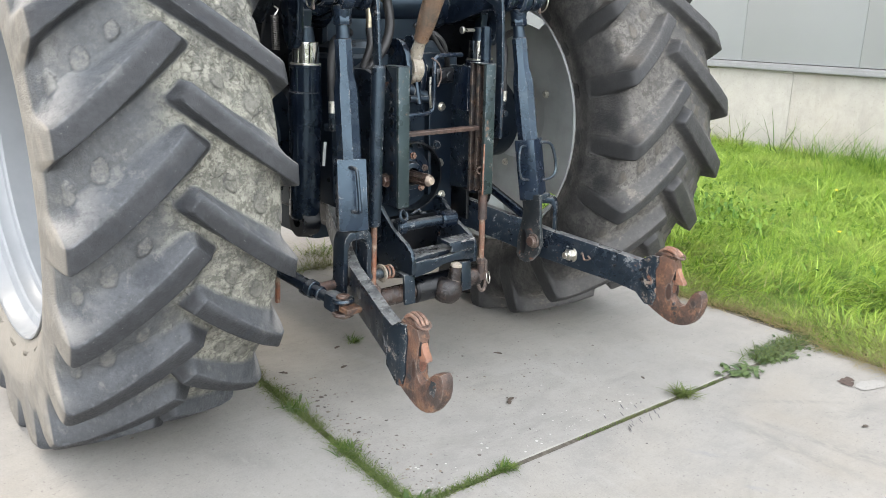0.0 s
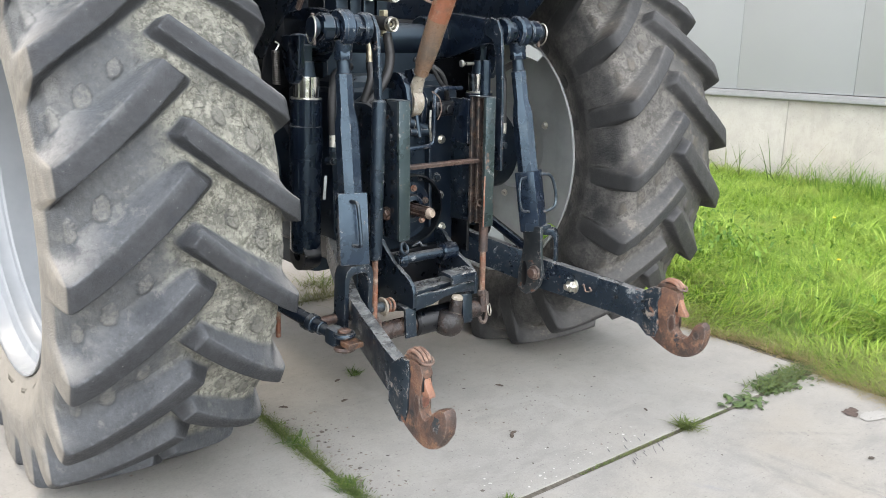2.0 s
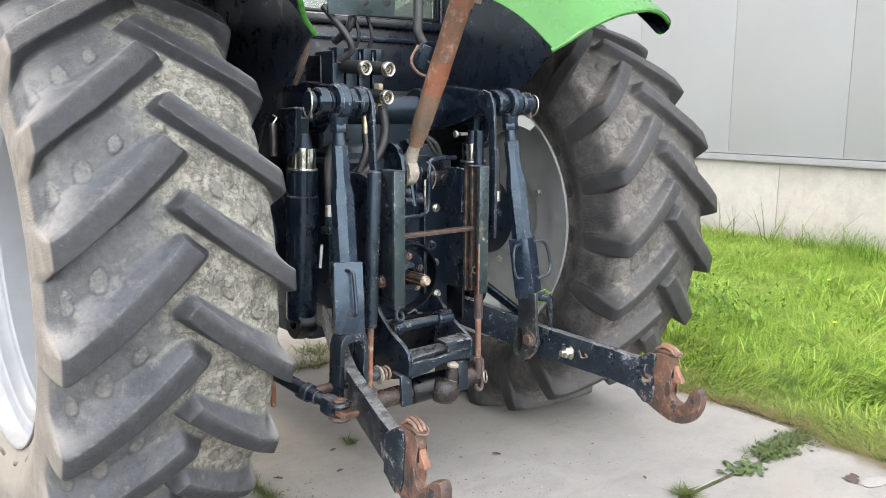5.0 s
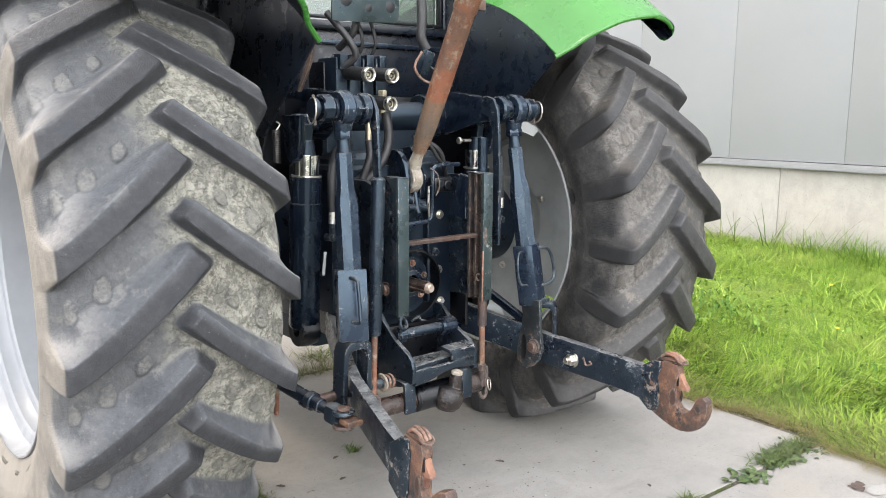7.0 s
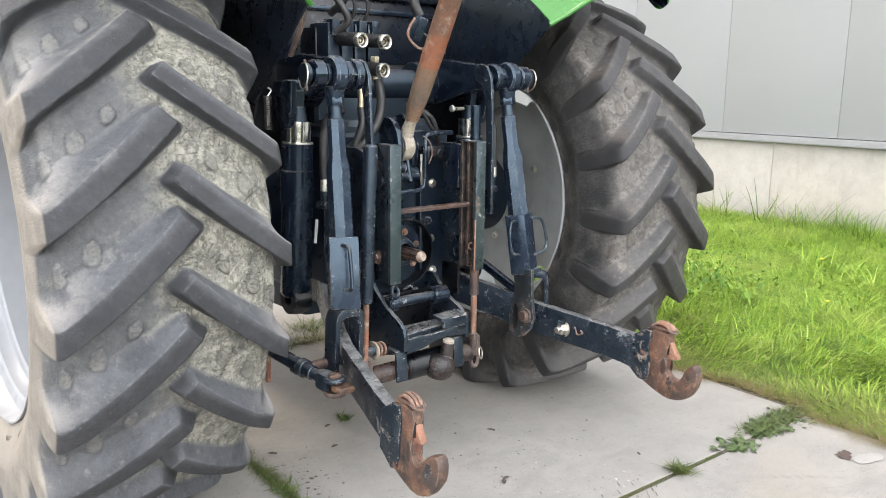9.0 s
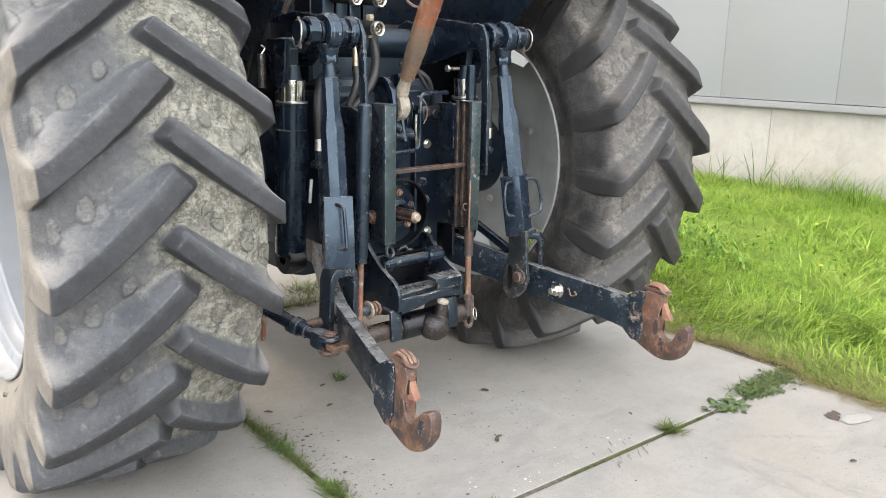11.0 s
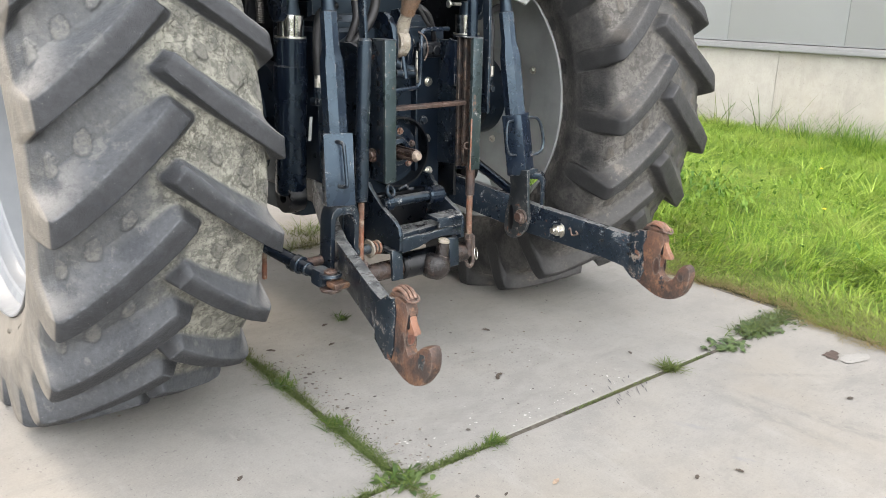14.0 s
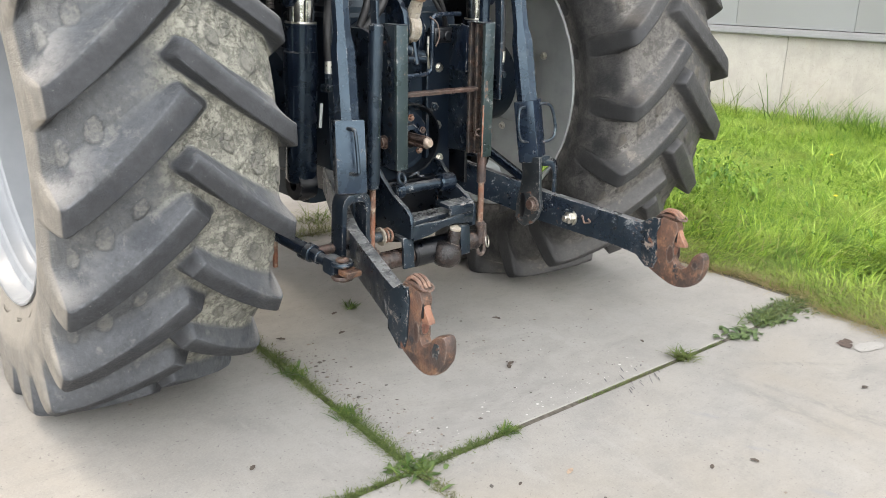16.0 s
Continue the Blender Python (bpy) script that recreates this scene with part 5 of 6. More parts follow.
# steel pipe that loops down behind the right post
part("steel_pipe", sweep([(0.20, -0.43, 1.125), (0.11, -0.44, 1.125), (0.075, -0.445, 1.115), (0.067, -0.45, 1.08), (0.063, -0.45, 0.97), (0.052, -0.452, 0.945), (0.02, -0.455, 0.94), (-0.10, -0.46, 0.935)], 0.0075, 10, 6), STEELBLUE, tractor)
part("pipe_block", join(box((0.075, 0.04, 0.05), (0.115, -0.43, 1.06), None, 0.006), join(rod((0.10, -0.44, 1.062), (0.10, -0.46, 1.062), 0.013, 16), rod((0.128, -0.44, 1.058), (0.128, -0.462, 1.058), 0.016, 16))), GREASE_SHADE, tractor)
part("detent_lever", join(rod((-0.04, -0.42, 1.03), (0.045, -0.43, 0.995), 0.018, 14), join(rod((-0.03, -0.44, 0.99), (0.05, -0.44, 0.985), 0.012, 12), rod((0.005, -0.43, 1.05), (0.005, -0.45, 0.97), 0.010, 12))), DARK, tractor)
part("safety_chain", sweep([(0.035, -0.47, 1.06), (0.03, -0.475, 1.01), (0.036, -0.472, 0.96)], 0.004, 6), ZINC, tractor)

# remote couplers
blk = part("valve_block", box((0.20, 0.10, 0.15), (-0.15, -0.24, 1.385), None, 0.012), GREASE_SHADE, tractor, "dark hydraulic valve block")
for i in range(4):
    x = -0.222 + 0.05 * i
    sec = join(box((0.043, 0.11, 0.17 - 0.012 * (i % 2)), (x, -0.30, 1.385 + 0.008 * (i % 2)), None, 0.007), box((0.030, 0.04, 0.05), (x, -0.35, 1.455), None, 0.006))
    join(sec, rod((x, -0.345, 1.34), (x, -0.375, 1.338), 0.013, 6))
    part("valve_section", sec, DARK, blk)
    part("section_bolt", hexbolt((x + 0.008, -0.30, 1.475), (0, 0, 1), 0.008, 0.009), BLACK_WORN, blk)
for x, z in ((-0.191, 1.415), (-0.102, 1.414), (-0.109, 1.327)):
    cp = part("quick_coupler", rod((x - 0.018, -0.30, z + 0.012), (x, -0.448, z), 0.0215, 24), HOSE, blk, "hydraulic quick coupler socket")
    ax = frame_to((x, -0.445, z), (x + 0.012, -0.545, z - 0.01))
    part("socket_ring", lathe([(0.016, 0), (0.0225, 0), (0.0235, 0.003), (0.0235, 0.016), (0.021, 0.020), (0.016, 0.018)], 28, ax, True), ZINC, cp)
    part("poppet", lathe([(0.0, 0.007), (0.0045, 0.007), (0.006, 0.002)], 16, ax), BRASS, cp)
    part("inner_ring", lathe([(0.0095, 0.001), (0.0095, 0.009), (0.0122, 0.009), (0.0122, 0.001)], 24, ax, True), ZINC, cp)
    part("socket_core", lathe([(0.0, 0.002), (0.016, 0.002)], 20, ax), GREASE_SHADE, cp)
for x, z0, z1, mt in ((-0.155, 1.30, 1.20, BRASS), (-0.130, 1.29, 1.22, ZINC), (-0.10, 1.37, 1.29, BRASS)):
    part("fitting", join(rod((x, -0.40, z0), (x, -0.40, z1), 0.010, 12), lathe([(0.013, 0), (0.015, 0.003), (0.015, 0.018), (0.013, 0.022)], 6, frame_to((x, -0.40, z0), (x, -0.40, z1)))), mt, blk)
part("hose", sweep([(-0.095, -0.41, 1.30), (-0.09, -0.42, 1.22), (-0.115, -0.42, 1.15), (-0.17, -0.40, 1.08), (-0.22, -0.36, 1.05)], 0.015, 14), HOSE, blk)
part("hose", sweep([(-0.155, -0.40, 1.21), (-0.158, -0.41, 1.16), (-0.18, -0.40, 1.09)], 0.012, 12), HOSE, blk)
part("hose", sweep([(-0.20, -0.30, 1.50), (-0.18, -0.36, 1.55), (-0.16, -0.34, 1.62), (-0.15, -0.25, 1.68)], 0.012, 12), HOSE, blk)
part("hose", sweep([(-0.24, -0.40, 1.44), (-0.22, -0.43, 1.47), (-0.24, -0.42, 1.52), (-0.27, -0.35, 1.60)], 0.011, 12), HOSE, blk)
for x in (-0.155, -0.105):
    part("bracket_cable", sweep([(x, -0.33, 1.46), (x + 0.008, -0.36, 1.52), (x - 0.01, -0.35, 1.60)], 0.006, 8), HOSE, blk)
tp = part("socket_plate", back_plate([(-0.285, 1.572), (-0.05, 1.580), (-0.035, 1.60), (-0.035, 1.76), (-0.285, 1.76)], -0.40, 0.008, 0.002), POST, tractor, "grey steel plate with round holes")
# dark discs for the shade inside the plate's holes
for x, z, r in ((-0.235, 1.640, 0.020), (-0.150, 1.618, 0.010), (-0.070, 1.628, 0.016)):
    part("plate_hole", lathe([(0.0, 0.0006), (r, 0.0006), (r + 0.002, 0.0)], 22, frame_to((x, -0.4042, z), (x, -0.5, z))), GREASE_SHADE, tp)
# lead and plug beside the top link
part("lead", sweep([(0.05, -0.40, 1.74), (0.045, -0.42, 1.62), (0.035, -0.43, 1.54), (0.05, -0.44, 1.50)], 0.016, 12), HOSE, tractor)
pl = part("plug", box((0.034, 0.03, 0.075), (0.028, -0.46, 1.46), pose(0, 0, 0, 15, 14, 0), 0.006), STEELBLUE, tractor, "grey trailer plug")
part("plug_wire", sweep([(0.005, -0.47, 1.49), (-0.03, -0.48, 1.44), (0.0, -0.49, 1.40), (0.045, -0.52, 1.39), (0.07, -0.545, 1.385)], 0.0045, 8), RUST_TUBE, pl)
part("plug_wire", sweep([(0.04, -0.46, 1.45), (0.08, -0.48, 1.41), (0.10, -0.47, 1.36)], 0.0045, 8), HOSE, pl)
part("lead", sweep([(0.09, -0.40, 1.20), (0.13, -0.41, 1.17), (0.16, -0.40, 1.11), (0.19, -0.37, 1.05)], 0.009, 10), HOSE, tractor)
part("lead", sweep([(0.02, -0.40, 1.22), (0.07, -0.42, 1.20), (0.12, -0.42, 1.14), (0.16, -0.40, 1.12)], 0.007, 10), HOSE, tractor)

# spring beside the left lift cylinder
SPRING = mat_metal("spring_steel", (0.22, 0.21, 0.20), 0.4)
sp = [(-0.432 + 0.011 * math.cos(i * 0.785), -0.31 + 0.011 * math.sin(i * 0.785), 1.245 - 0.10 * i / 128) for i in range(129)]
part("coil_spring", sweep(sp, 0.0022, 6, 1), SPRING, tractor)
part("spring_hook", sweep([(-0.432, -0.31, 1.27), (-0.420, -0.31, 1.262), (-0.432, -0.31, 1.245)], 0.0025, 6), ZINC, tractor)
part("inner_pipe", join(rod((-0.47, -0.10, 1.10), (-0.47, -0.26, 0.86), 0.02, 14), rod((-0.50, -0.20, 0.60), (-0.50, -0.20, 1.2), 0.016, 12)), GREASE_SHADE, tractor)
part("axle_pocket", box((0.05, 0.10, 0.13), (-0.52, -0.24, 0.63), None, 0.02), GREASE_SHADE, tractor)
part("check_rod", rod((0.402, -0.61, 0.548), (0.35, -0.15, 0.755), 0.017, 14), BLACK, tractor)


# ---- ground, paving, wall ----
W = 6.3
gm = bmesh.new()
bmesh.ops.create_grid(gm, x_segments=2, y_segments=2, size=400)
gm.transform(Matrix.Translation((0, 0, -0.05)))
ground_mat = mat_plain("earth", (0.07, 0.085, 0.03), 0.95, 0, 0.5, 3)
g = part("ground", gm, ground_mat, None)
tagged(g, "flat earth under the grass and paving", "ground", kind="structure")
pav = tagged(new("pavement"), "pale concrete slab paving with weedy joints", "pavement", kind="structure")


def slab_mesh(w, h, gap):
    bm = box((w - gap, h - gap, 0.16), (0, 0, -0.08), None, 0.005, 2)
    me = bpy.data.meshes.new("concrete_slab")
    bm.to_mesh(me)
    bm.free()
    me.materials.append(CONCRETE)
    return me


SL = slab_mesh(2.0, 2.0, 0.021)
for i in range(-4, 1):
    for j in range(-4, 5):
        o = new("concrete_slab", SL)
        o.parent = pav
        o.location = (1.0 + 2 * i + (-0.035 if i == 0 and j < 0 else 0), 1.0 + 2 * j, 0.001 * ((i * 7 + j * 3) % 4))
jb = bmesh.new()
bmesh.ops.create_grid(jb, x_segments=1, y_segments=1, size=1)
jb.transform(Matrix.Translation((-3, 1, -0.004)) @ Matrix.Diagonal((5.02, 9.1, 1, 1)))
part("joint_filling", jb, SOIL, pav, "dark soil in the joints")

wall = tagged(new("wall_east"), "industrial wall of grey cladding on a pale concrete plinth", "wall", kind="structure")
PLINTH = mat_concrete("plinth_concrete", (0.375, 0.356, 0.322), (0.40, 0.38, 0.342), (0.285, 0.268, 0.243))
clm = Mat("grey_cladding", 0.45, 0.0)
cn = clm.noise(0.8, 3)
clm.color(clm.mix(clm.ramp(cn, 0.3, 0.7), (0.236, 0.244, 0.249), (0.250, 0.257, 0.260)))
clm.rough(clm.ramp(clm.noise(4, 4), 0.3, 0.7, 0.4, 0.55))
CLAD = clm.m
TRIM = mat_plain("grey_trim", (0.21, 0.215, 0.22), 0.45, 0, 0.12, 6)
ZC = 1.26 - 0.318 * (W + 1.08) / 5.84
pw = 0.9375 * (W + 1.08) / 5.84
yj = -1.515 + (2.296 + 1.515) * (W + 1.08) / 5.84
for k in range(-7, 9):
    y0 = yj + k * pw
    b = box((0.10, pw - 0.003, 3.4), (W + 0.05, y0 + pw / 2, ZC + 1.70), None, 0.003, 2)
    part("cladding_panel", b, CLAD, wall)
ys = -1.515 + (1.849 + 1.515) * (W + 1.08) / 5.84
for k in range(-4, 4):
    y0 = ys + k * 2.4
    part("plinth_panel", box((0.14, 2.4 - 0.003, ZC + 0.22), (W + 0.09, y0 + 1.2, (ZC - 0.07) / 2 - 0.11), None, 0.006, 2), PLINTH, wall)
part("drip_sill", join(box((0.15, 20, 0.06), (W + 0.045, yj, ZC - 0.036), None, 0.006), box((0.02, 20, 0.03), (W - 0.03, yj, ZC - 0.055), None, 0.003)), TRIM, wall)
part("wall_core", box((0.2, 20.5, 4.4), (W + 0.27, yj, 2.1), None, 0), TRIM, wall)
part("roof_edge", box((0.3, 20.5, 0.12), (W + 0.1, yj, ZC + 3.46), None, 0.01), TRIM, wall)

# added dark panels closing the gap between fenders and gearbox, in place of shade
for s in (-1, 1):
    part("under_cab_shade", box((0.40 if s < 0 else 0.24, 0.03, 0.70), (s * (0.36 if s < 0 else 0.335), 0.02, 1.17), None, 0.01), GREASE_SHADE, tractor)
    part("fender_gap_panel", side_plate([(-0.30, 1.24), (0.40, 1.24), (0.40, 0.98), (0.0, 0.98), (-0.24, 1.08)], s * 0.458, 0.012, 0.003), GREASE_SHADE, tractor)


# ---- grass and weeds ----
def blades(name, roots, length, width, lean, seed, mat, parent=None, seg=3, droop=0.6, heading=None):
    """Bent, tapered blades; roots (n, 3), length and width (n,)."""
    r = np.random.default_rng(seed)
    n = len(roots)
    az = r.uniform(0, 2 * np.pi, n) if heading is None else heading
    ln = np.abs(r.normal(lean, 0.25, n))
    dx, dy = np.cos(az), np.sin(az)
    face = az + np.pi / 2 + r.normal(0, 0.4, n)
    wx, wy = np.cos(face), np.sin(face)
    rows = []
    for k in range(seg + 1):
        t = k / seg
        out = length * (ln * t + droop * ln * t * t)
        zz = length * (t - droop * 0.55 * ln * t * t)
        w = width * (1 - t) ** 0.7 * 0.5
        c = np.stack([roots[:, 0] + dx * out, roots[:, 1] + dy * out, roots[:, 2] + zz], 1)
        side = np.stack([wx * w, wy * w, 0 * w], 1)
        if k < seg:
            rows += [c - side, c + side]
        else:
            rows += [c]
    V = np.stack(rows, 1)
    m = V.shape[1]
    base = np.arange(n)[:, None] * m
    quads = np.concatenate([base + np.array([2 * k, 2 * k + 1, 2 * k + 3, 2 * k + 2]) for k in range(seg - 1)])
    tris = base + np.array([2 * seg - 2, 2 * seg - 1, 2 * seg])
    me = bpy.data.meshes.new(name)
    me.vertices.add(n * m)
    me.vertices.foreach_set("co", V.reshape(-1).astype(np.float32))
    loops = np.concatenate([quads.reshape(-1), tris.reshape(-1)])
    me.loops.add(len(loops))
    me.loops.foreach_set("vertex_index", loops.astype(np.int32))
    starts = np.concatenate([np.arange(len(quads)) * 4, len(quads) * 4 + np.arange(len(tris)) * 3])
    totals = np.concatenate([np.full(len(quads), 4), np.full(len(tris), 3)])
    me.polygons.add(len(starts))
    me.polygons.foreach_set("loop_start", starts.astype(np.int32))
    me.polygons.foreach_set("loop_total", totals.astype(np.int32))
    me.update(calc_edges=True)
    me.materials.append(mat)
    return mesh_ob(name, me, parent)


def fbm(x, y, s):
    return np.sin(x * 1.9 * s + 1.3 * np.sin(y * 1.1 * s)) * 0.5 + np.sin(y * 2.7 * s + 2.1 * np.sin(x * 1.7 * s + 1)) * 0.35 + np.sin((x + y) * 5.1 * s) * 0.2


GRASS = mat_leaf("grass", (0.075, 0.165, 0.016), (0.29, 0.43, 0.058), (0.31, 0.34, 0.095), deep=(0.058, 0.118, 0.018))
GRASS_LONG = mat_leaf("long_grass", (0.135, 0.265, 0.024), (0.43, 0.57, 0.125), deep=(0.11, 0.21, 0.030))
TURF = mat_leaf("turf", (0.095, 0.145, 0.030), (0.23, 0.285, 0.075), (0.25, 0.215, 0.11))
WEED = mat_leaf("weed_green", (0.055, 0.11, 0.022), (0.15, 0.20, 0.055), (0.16, 0.15, 0.06))
CLOVER = mat_leaf("broad_leaf", (0.065, 0.150, 0.020), (0.17, 0.28, 0.042))
JOINT = mat_leaf("joint_weed", (0.065, 0.10, 0.028), (0.15, 0.19, 0.062), (0.17, 0.145, 0.085))
lf = Mat("weed_leaf", 0.5)
lf.color(lf.mix(lf.objrand(), (0.035, 0.066, 0.018), (0.085, 0.125, 0.038)))
lf.bump(lf.noise(90, 3), 0.002, 0.5)
LEAFY = lf.m
STRAW = mat_leaf("straw", (0.31, 0.33, 0.11), (0.25, 0.22, 0.10))
DRY = mat_leaf("dry_stalk", (0.30, 0.24, 0.12), (0.20, 0.17, 0.07))
rg = np.random.default_rng(21)


def lawn_points(n, x0, x1, y0, y1):
    return np.stack([rg.uniform(x0, x1, n), rg.uniform(y0, y1, n), np.zeros(n) - 0.01], 1)


def edge_x(y):
    return np.where(y > 0, 2.0, 1.955) + 0.045 * fbm(y, y * 0.3, 3.0) + 0.012 * fbm(y, 0, 13.0) + 0.02


def lawn(n, x0, x1, y0, y1):
    q = lawn_points(n, x0, x1, y0, y1)
    return q[q[:, 0] > edge_x(q[:, 1])]


p = np.concatenate([lawn(105000, 1.95, W - 0.16, -0.9, 4.4), lawn(9000, 1.95, W - 0.16, -2.4, -0.9), lawn(12000, 1.95, W - 0.16, 4.4, 7.0)])
off = p[:, 0] - edge_x(p[:, 1])
near = 0.45 * np.clip(off / 0.5, 0, 1) + 0.55 * np.clip(off / 1.5, 0, 1)
tall = 0.5 + 0.5 * fbm(p[:, 0], p[:, 1], 1.3)
L = (0.035 + 0.075 * near + 0.06 * np.clip(tall, 0, 1) * near) * rg.uniform(0.6, 1.35, len(p))
sway = 2.2 * fbm(p[:, 0], p[:, 1], 2.1) + rg.normal(0, 0.9, len(p))
grass = blades("grass", p, L, rg.uniform(0.005, 0.0105, len(p)), 0.62, 5, GRASS, None, 3, 1.1, sway)
tagged(grass, "bright green rough grass beside the paving", "grass", kind="stuff")
# fine short turf next to the paving
p = lawn(70000, 1.95, 3.0, -1.2, 2.2)
p = p[rg.random(len(p)) < np.clip(1.5 - (p[:, 0] - 1.95) / 0.8, 0, 1)]
turf = blades("short_turf", p, rg.uniform(0.02, 0.06, len(p)), rg.uniform(0.002, 0.004, len(p)), 0.7, 15, TURF, None, 3, 0.6)
tagged(turf, "short dense turf beside the slabs", "grass", kind="stuff")


# tussocks: blades that part from one root and fall over to one side
def tussocks(name, n, x0, x1, y0, y1, count, spread, l0, l1, w0, w1, lean, seed, mat, label, keep=0.0, droop=1.3):
    r = np.random.default_rng(seed)
    c = np.stack([r.uniform(x0, x1, n), r.uniform(y0, y1, n), np.full(n, -0.01)], 1)
    c = c[(c[:, 0] > edge_x(c[:, 1]) + 0.06) & (0.5 * fbm(c[:, 0], c[:, 1], 1.3) + 0.5 > keep)]
    side = r.uniform(0, 2 * np.pi, len(c))
    size = r.uniform(0.65, 1.2, len(c))
    q = np.repeat(c, count, 0)
    d = r.normal(0, spread, (len(q), 2))
    q[:, :2] += d
    head = np.repeat(side, count) + r.normal(0, 0.75, len(q))
    k = q[:, 0] < W - 0.1
    ob = blades(name, q[k], (r.uniform(l0, l1, len(q)) * np.repeat(size, count))[k], r.uniform(w0, w1, len(q))[k], lean, seed + 1, mat, None, 4, droop, head[k])
    return tagged(ob, label, "grass", kind="stuff")


tussocks("long_grass", 1400, 2.65, W - 0.2, -0.9, 4.4, 26, 0.035, 0.09, 0.19, 0.0045, 0.0095, 0.75, 6, GRASS_LONG, "tufts of long light green grass", 0.12)
tussocks("long_grass", 620, 3.3, W - 0.2, -0.9, 4.0, 24, 0.05, 0.13, 0.26, 0.008, 0.014, 0.8, 31, GRASS_LONG, "broad bright blades of long grass", 0.2)
tussocks("fallen_grass", 110, 2.5, W - 0.3, -0.8, 4.2, 26, 0.045, 0.16, 0.28, 0.004, 0.0075, 1.0, 25, GRASS_LONG, "long pale blades fallen over in tufts", 0.3, 1.0)
# stalks along the wall
c = np.stack([W - rg.uniform(0.15, 0.5, 26), rg.uniform(-1.2, 6, 26), np.zeros(26)], 1)
q = np.repeat(c, 9, 0) + np.c_[rg.normal(0, 0.045, (26 * 9, 2)), np.zeros(26 * 9)]
q[:, 0] = np.minimum(q[:, 0], W - 0.12)
st = blades("tall_stalks", q, rg.uniform(0.24, 0.54, len(q)), rg.uniform(0.006, 0.011, len(q)), 0.6, 9, WEED, None, 5, 0.5)
tagged(st, "tall thin grass stalks along the wall", "grass", kind="stuff")
# darker clumps of tall grass before the wall
c = np.stack([W - rg.uniform(0.25, 0.75, 46), rg.uniform(-0.9, 2.3, 46), np.zeros(46)], 1)
q = np.repeat(c, 45, 0) + np.c_[rg.normal(0, 0.075, (46 * 45, 2)), np.zeros(46 * 45)]
q[:, 0] = np.minimum(q[:, 0], W - 0.15)
cl = blades("tall_grass_clump", q, rg.uniform(0.16, 0.40, len(q)), rg.uniform(0.005, 0.009, len(q)), 0.55, 19, CLOVER, None, 4, 0.7)
tagged(cl, "clumps of tall dark green grass before the wall", "grass", kind="stuff")
# dry thatch along the paving edge
yy = rg.uniform(-2.0, 4.0, 5000)
q = np.stack([edge_x(yy) + rg.normal(0.0, 0.022, 5000), yy, np.full(5000, -0.003)], 1)
th = blades("dry_thatch", q, rg.uniform(0.02, 0.06, 5000), rg.uniform(0.002, 0.004, 5000), 1.2, 12, DRY, None, 3, 0.9)
tagged(th, "brown dead grass along the slab edge", "dead grass", kind="stuff")
# gravel at the wall's foot
def chips(name, pts, size, mat, seed, flat=0.5):
    r = np.random.default_rng(seed)
    n = len(pts)
    ico = np.array([(0, 0, 1), (1, 0, 0), (0.2, 0.95, 0), (-0.9, 0.3, 0), (-0.5, -0.8, 0), (0.5, -0.85, 0), (0, 0, -0.5)])
    tri = np.array([(0, 1, 2), (0, 2, 3), (0, 3, 4), (0, 4, 5), (0, 5, 1), (6, 2, 1), (6, 3, 2), (6, 4, 3), (6, 5, 4), (6, 1, 5)])
    a = r.uniform(0, 6.28, n)
    V = ico[None] * r.uniform(0.6, 1.3, (n, 7, 1)) * size[:, None, None]
    V[..., 2] *= flat
    X = V[..., 0] * np.cos(a)[:, None] - V[..., 1] * np.sin(a)[:, None]
    Y = V[..., 0] * np.sin(a)[:, None] + V[..., 1] * np.cos(a)[:, None]
    P = np.stack([X, Y, V[..., 2]], -1) + pts[:, None]
    me = bpy.data.meshes.new(name)
    me.from_pydata(P.reshape(-1, 3).tolist(), [], (np.arange(n)[:, None, None] * 7 + tri[None]).reshape(-1, 3).tolist())
    me.materials.append(mat)
    return mesh_ob(name, me, smooth=False)


gv = Mat("gravel", 0.9)
gv.color(gv.mix(gv.island(), (0.12, 0.11, 0.10), (0.34, 0.31, 0.28)))
q = np.stack([W - rg.uniform(0.0, 0.30, 5000), rg.uniform(-2, 6.5, 5000), rg.uniform(-0.04, 0.015, 5000)], 1)
tagged(chips("gravel", q, rg.uniform(0.008, 0.022, 5000), gv.m, 3, 0.8), "grey gravel strip at the foot of the wall", "gravel", kind="stuff")
# crumbs and bits on the concrete
db = Mat("debris", 0.9)
db.color(db.mix(db.island(), (0.06, 0.055, 0.05), (0.2, 0.17, 0.14)))
n = 330
q = np.stack([rg.uniform(-1.8, 1.9, n), rg.uniform(-1.1, 1.9, n), np.full(n, 0.004)], 1)
k = rg.random(n) < 0.45
q[k, 0] = 0.75 + rg.normal(0, 0.28, k.sum())
q[k, 1] = 0.45 + rg.normal(0, 0.30, k.sum())
q[:, 0] = np.clip(q[:, 0], -1.9, 1.9)
m2 = 260
u = rg.uniform(-0.02, 0.85, m2)
q = np.concatenate([q, np.stack([0.02 + np.abs(rg.normal(0, 0.07, m2)) + 0.02 * rg.random(m2), u, np.full(m2, 0.004)], 1)])
n += m2
tagged(chips("debris", q, rg.gamma(2.0, 0.0011, n) + 0.0008, db.m, 4, 0.3), "small dark crumbs and flakes scattered on the concrete", "debris", kind="stuff")
wg = Mat("pale_grit", 0.9)
wg.color(wg.mix(wg.island(), (0.36, 0.345, 0.32), (0.5, 0.48, 0.45)))
q = np.stack([rg.uniform(0.0, 1.0, 80), np.abs(rg.normal(0.0, 0.10, 80)) + 0.02, np.full(80, 0.003)], 1)
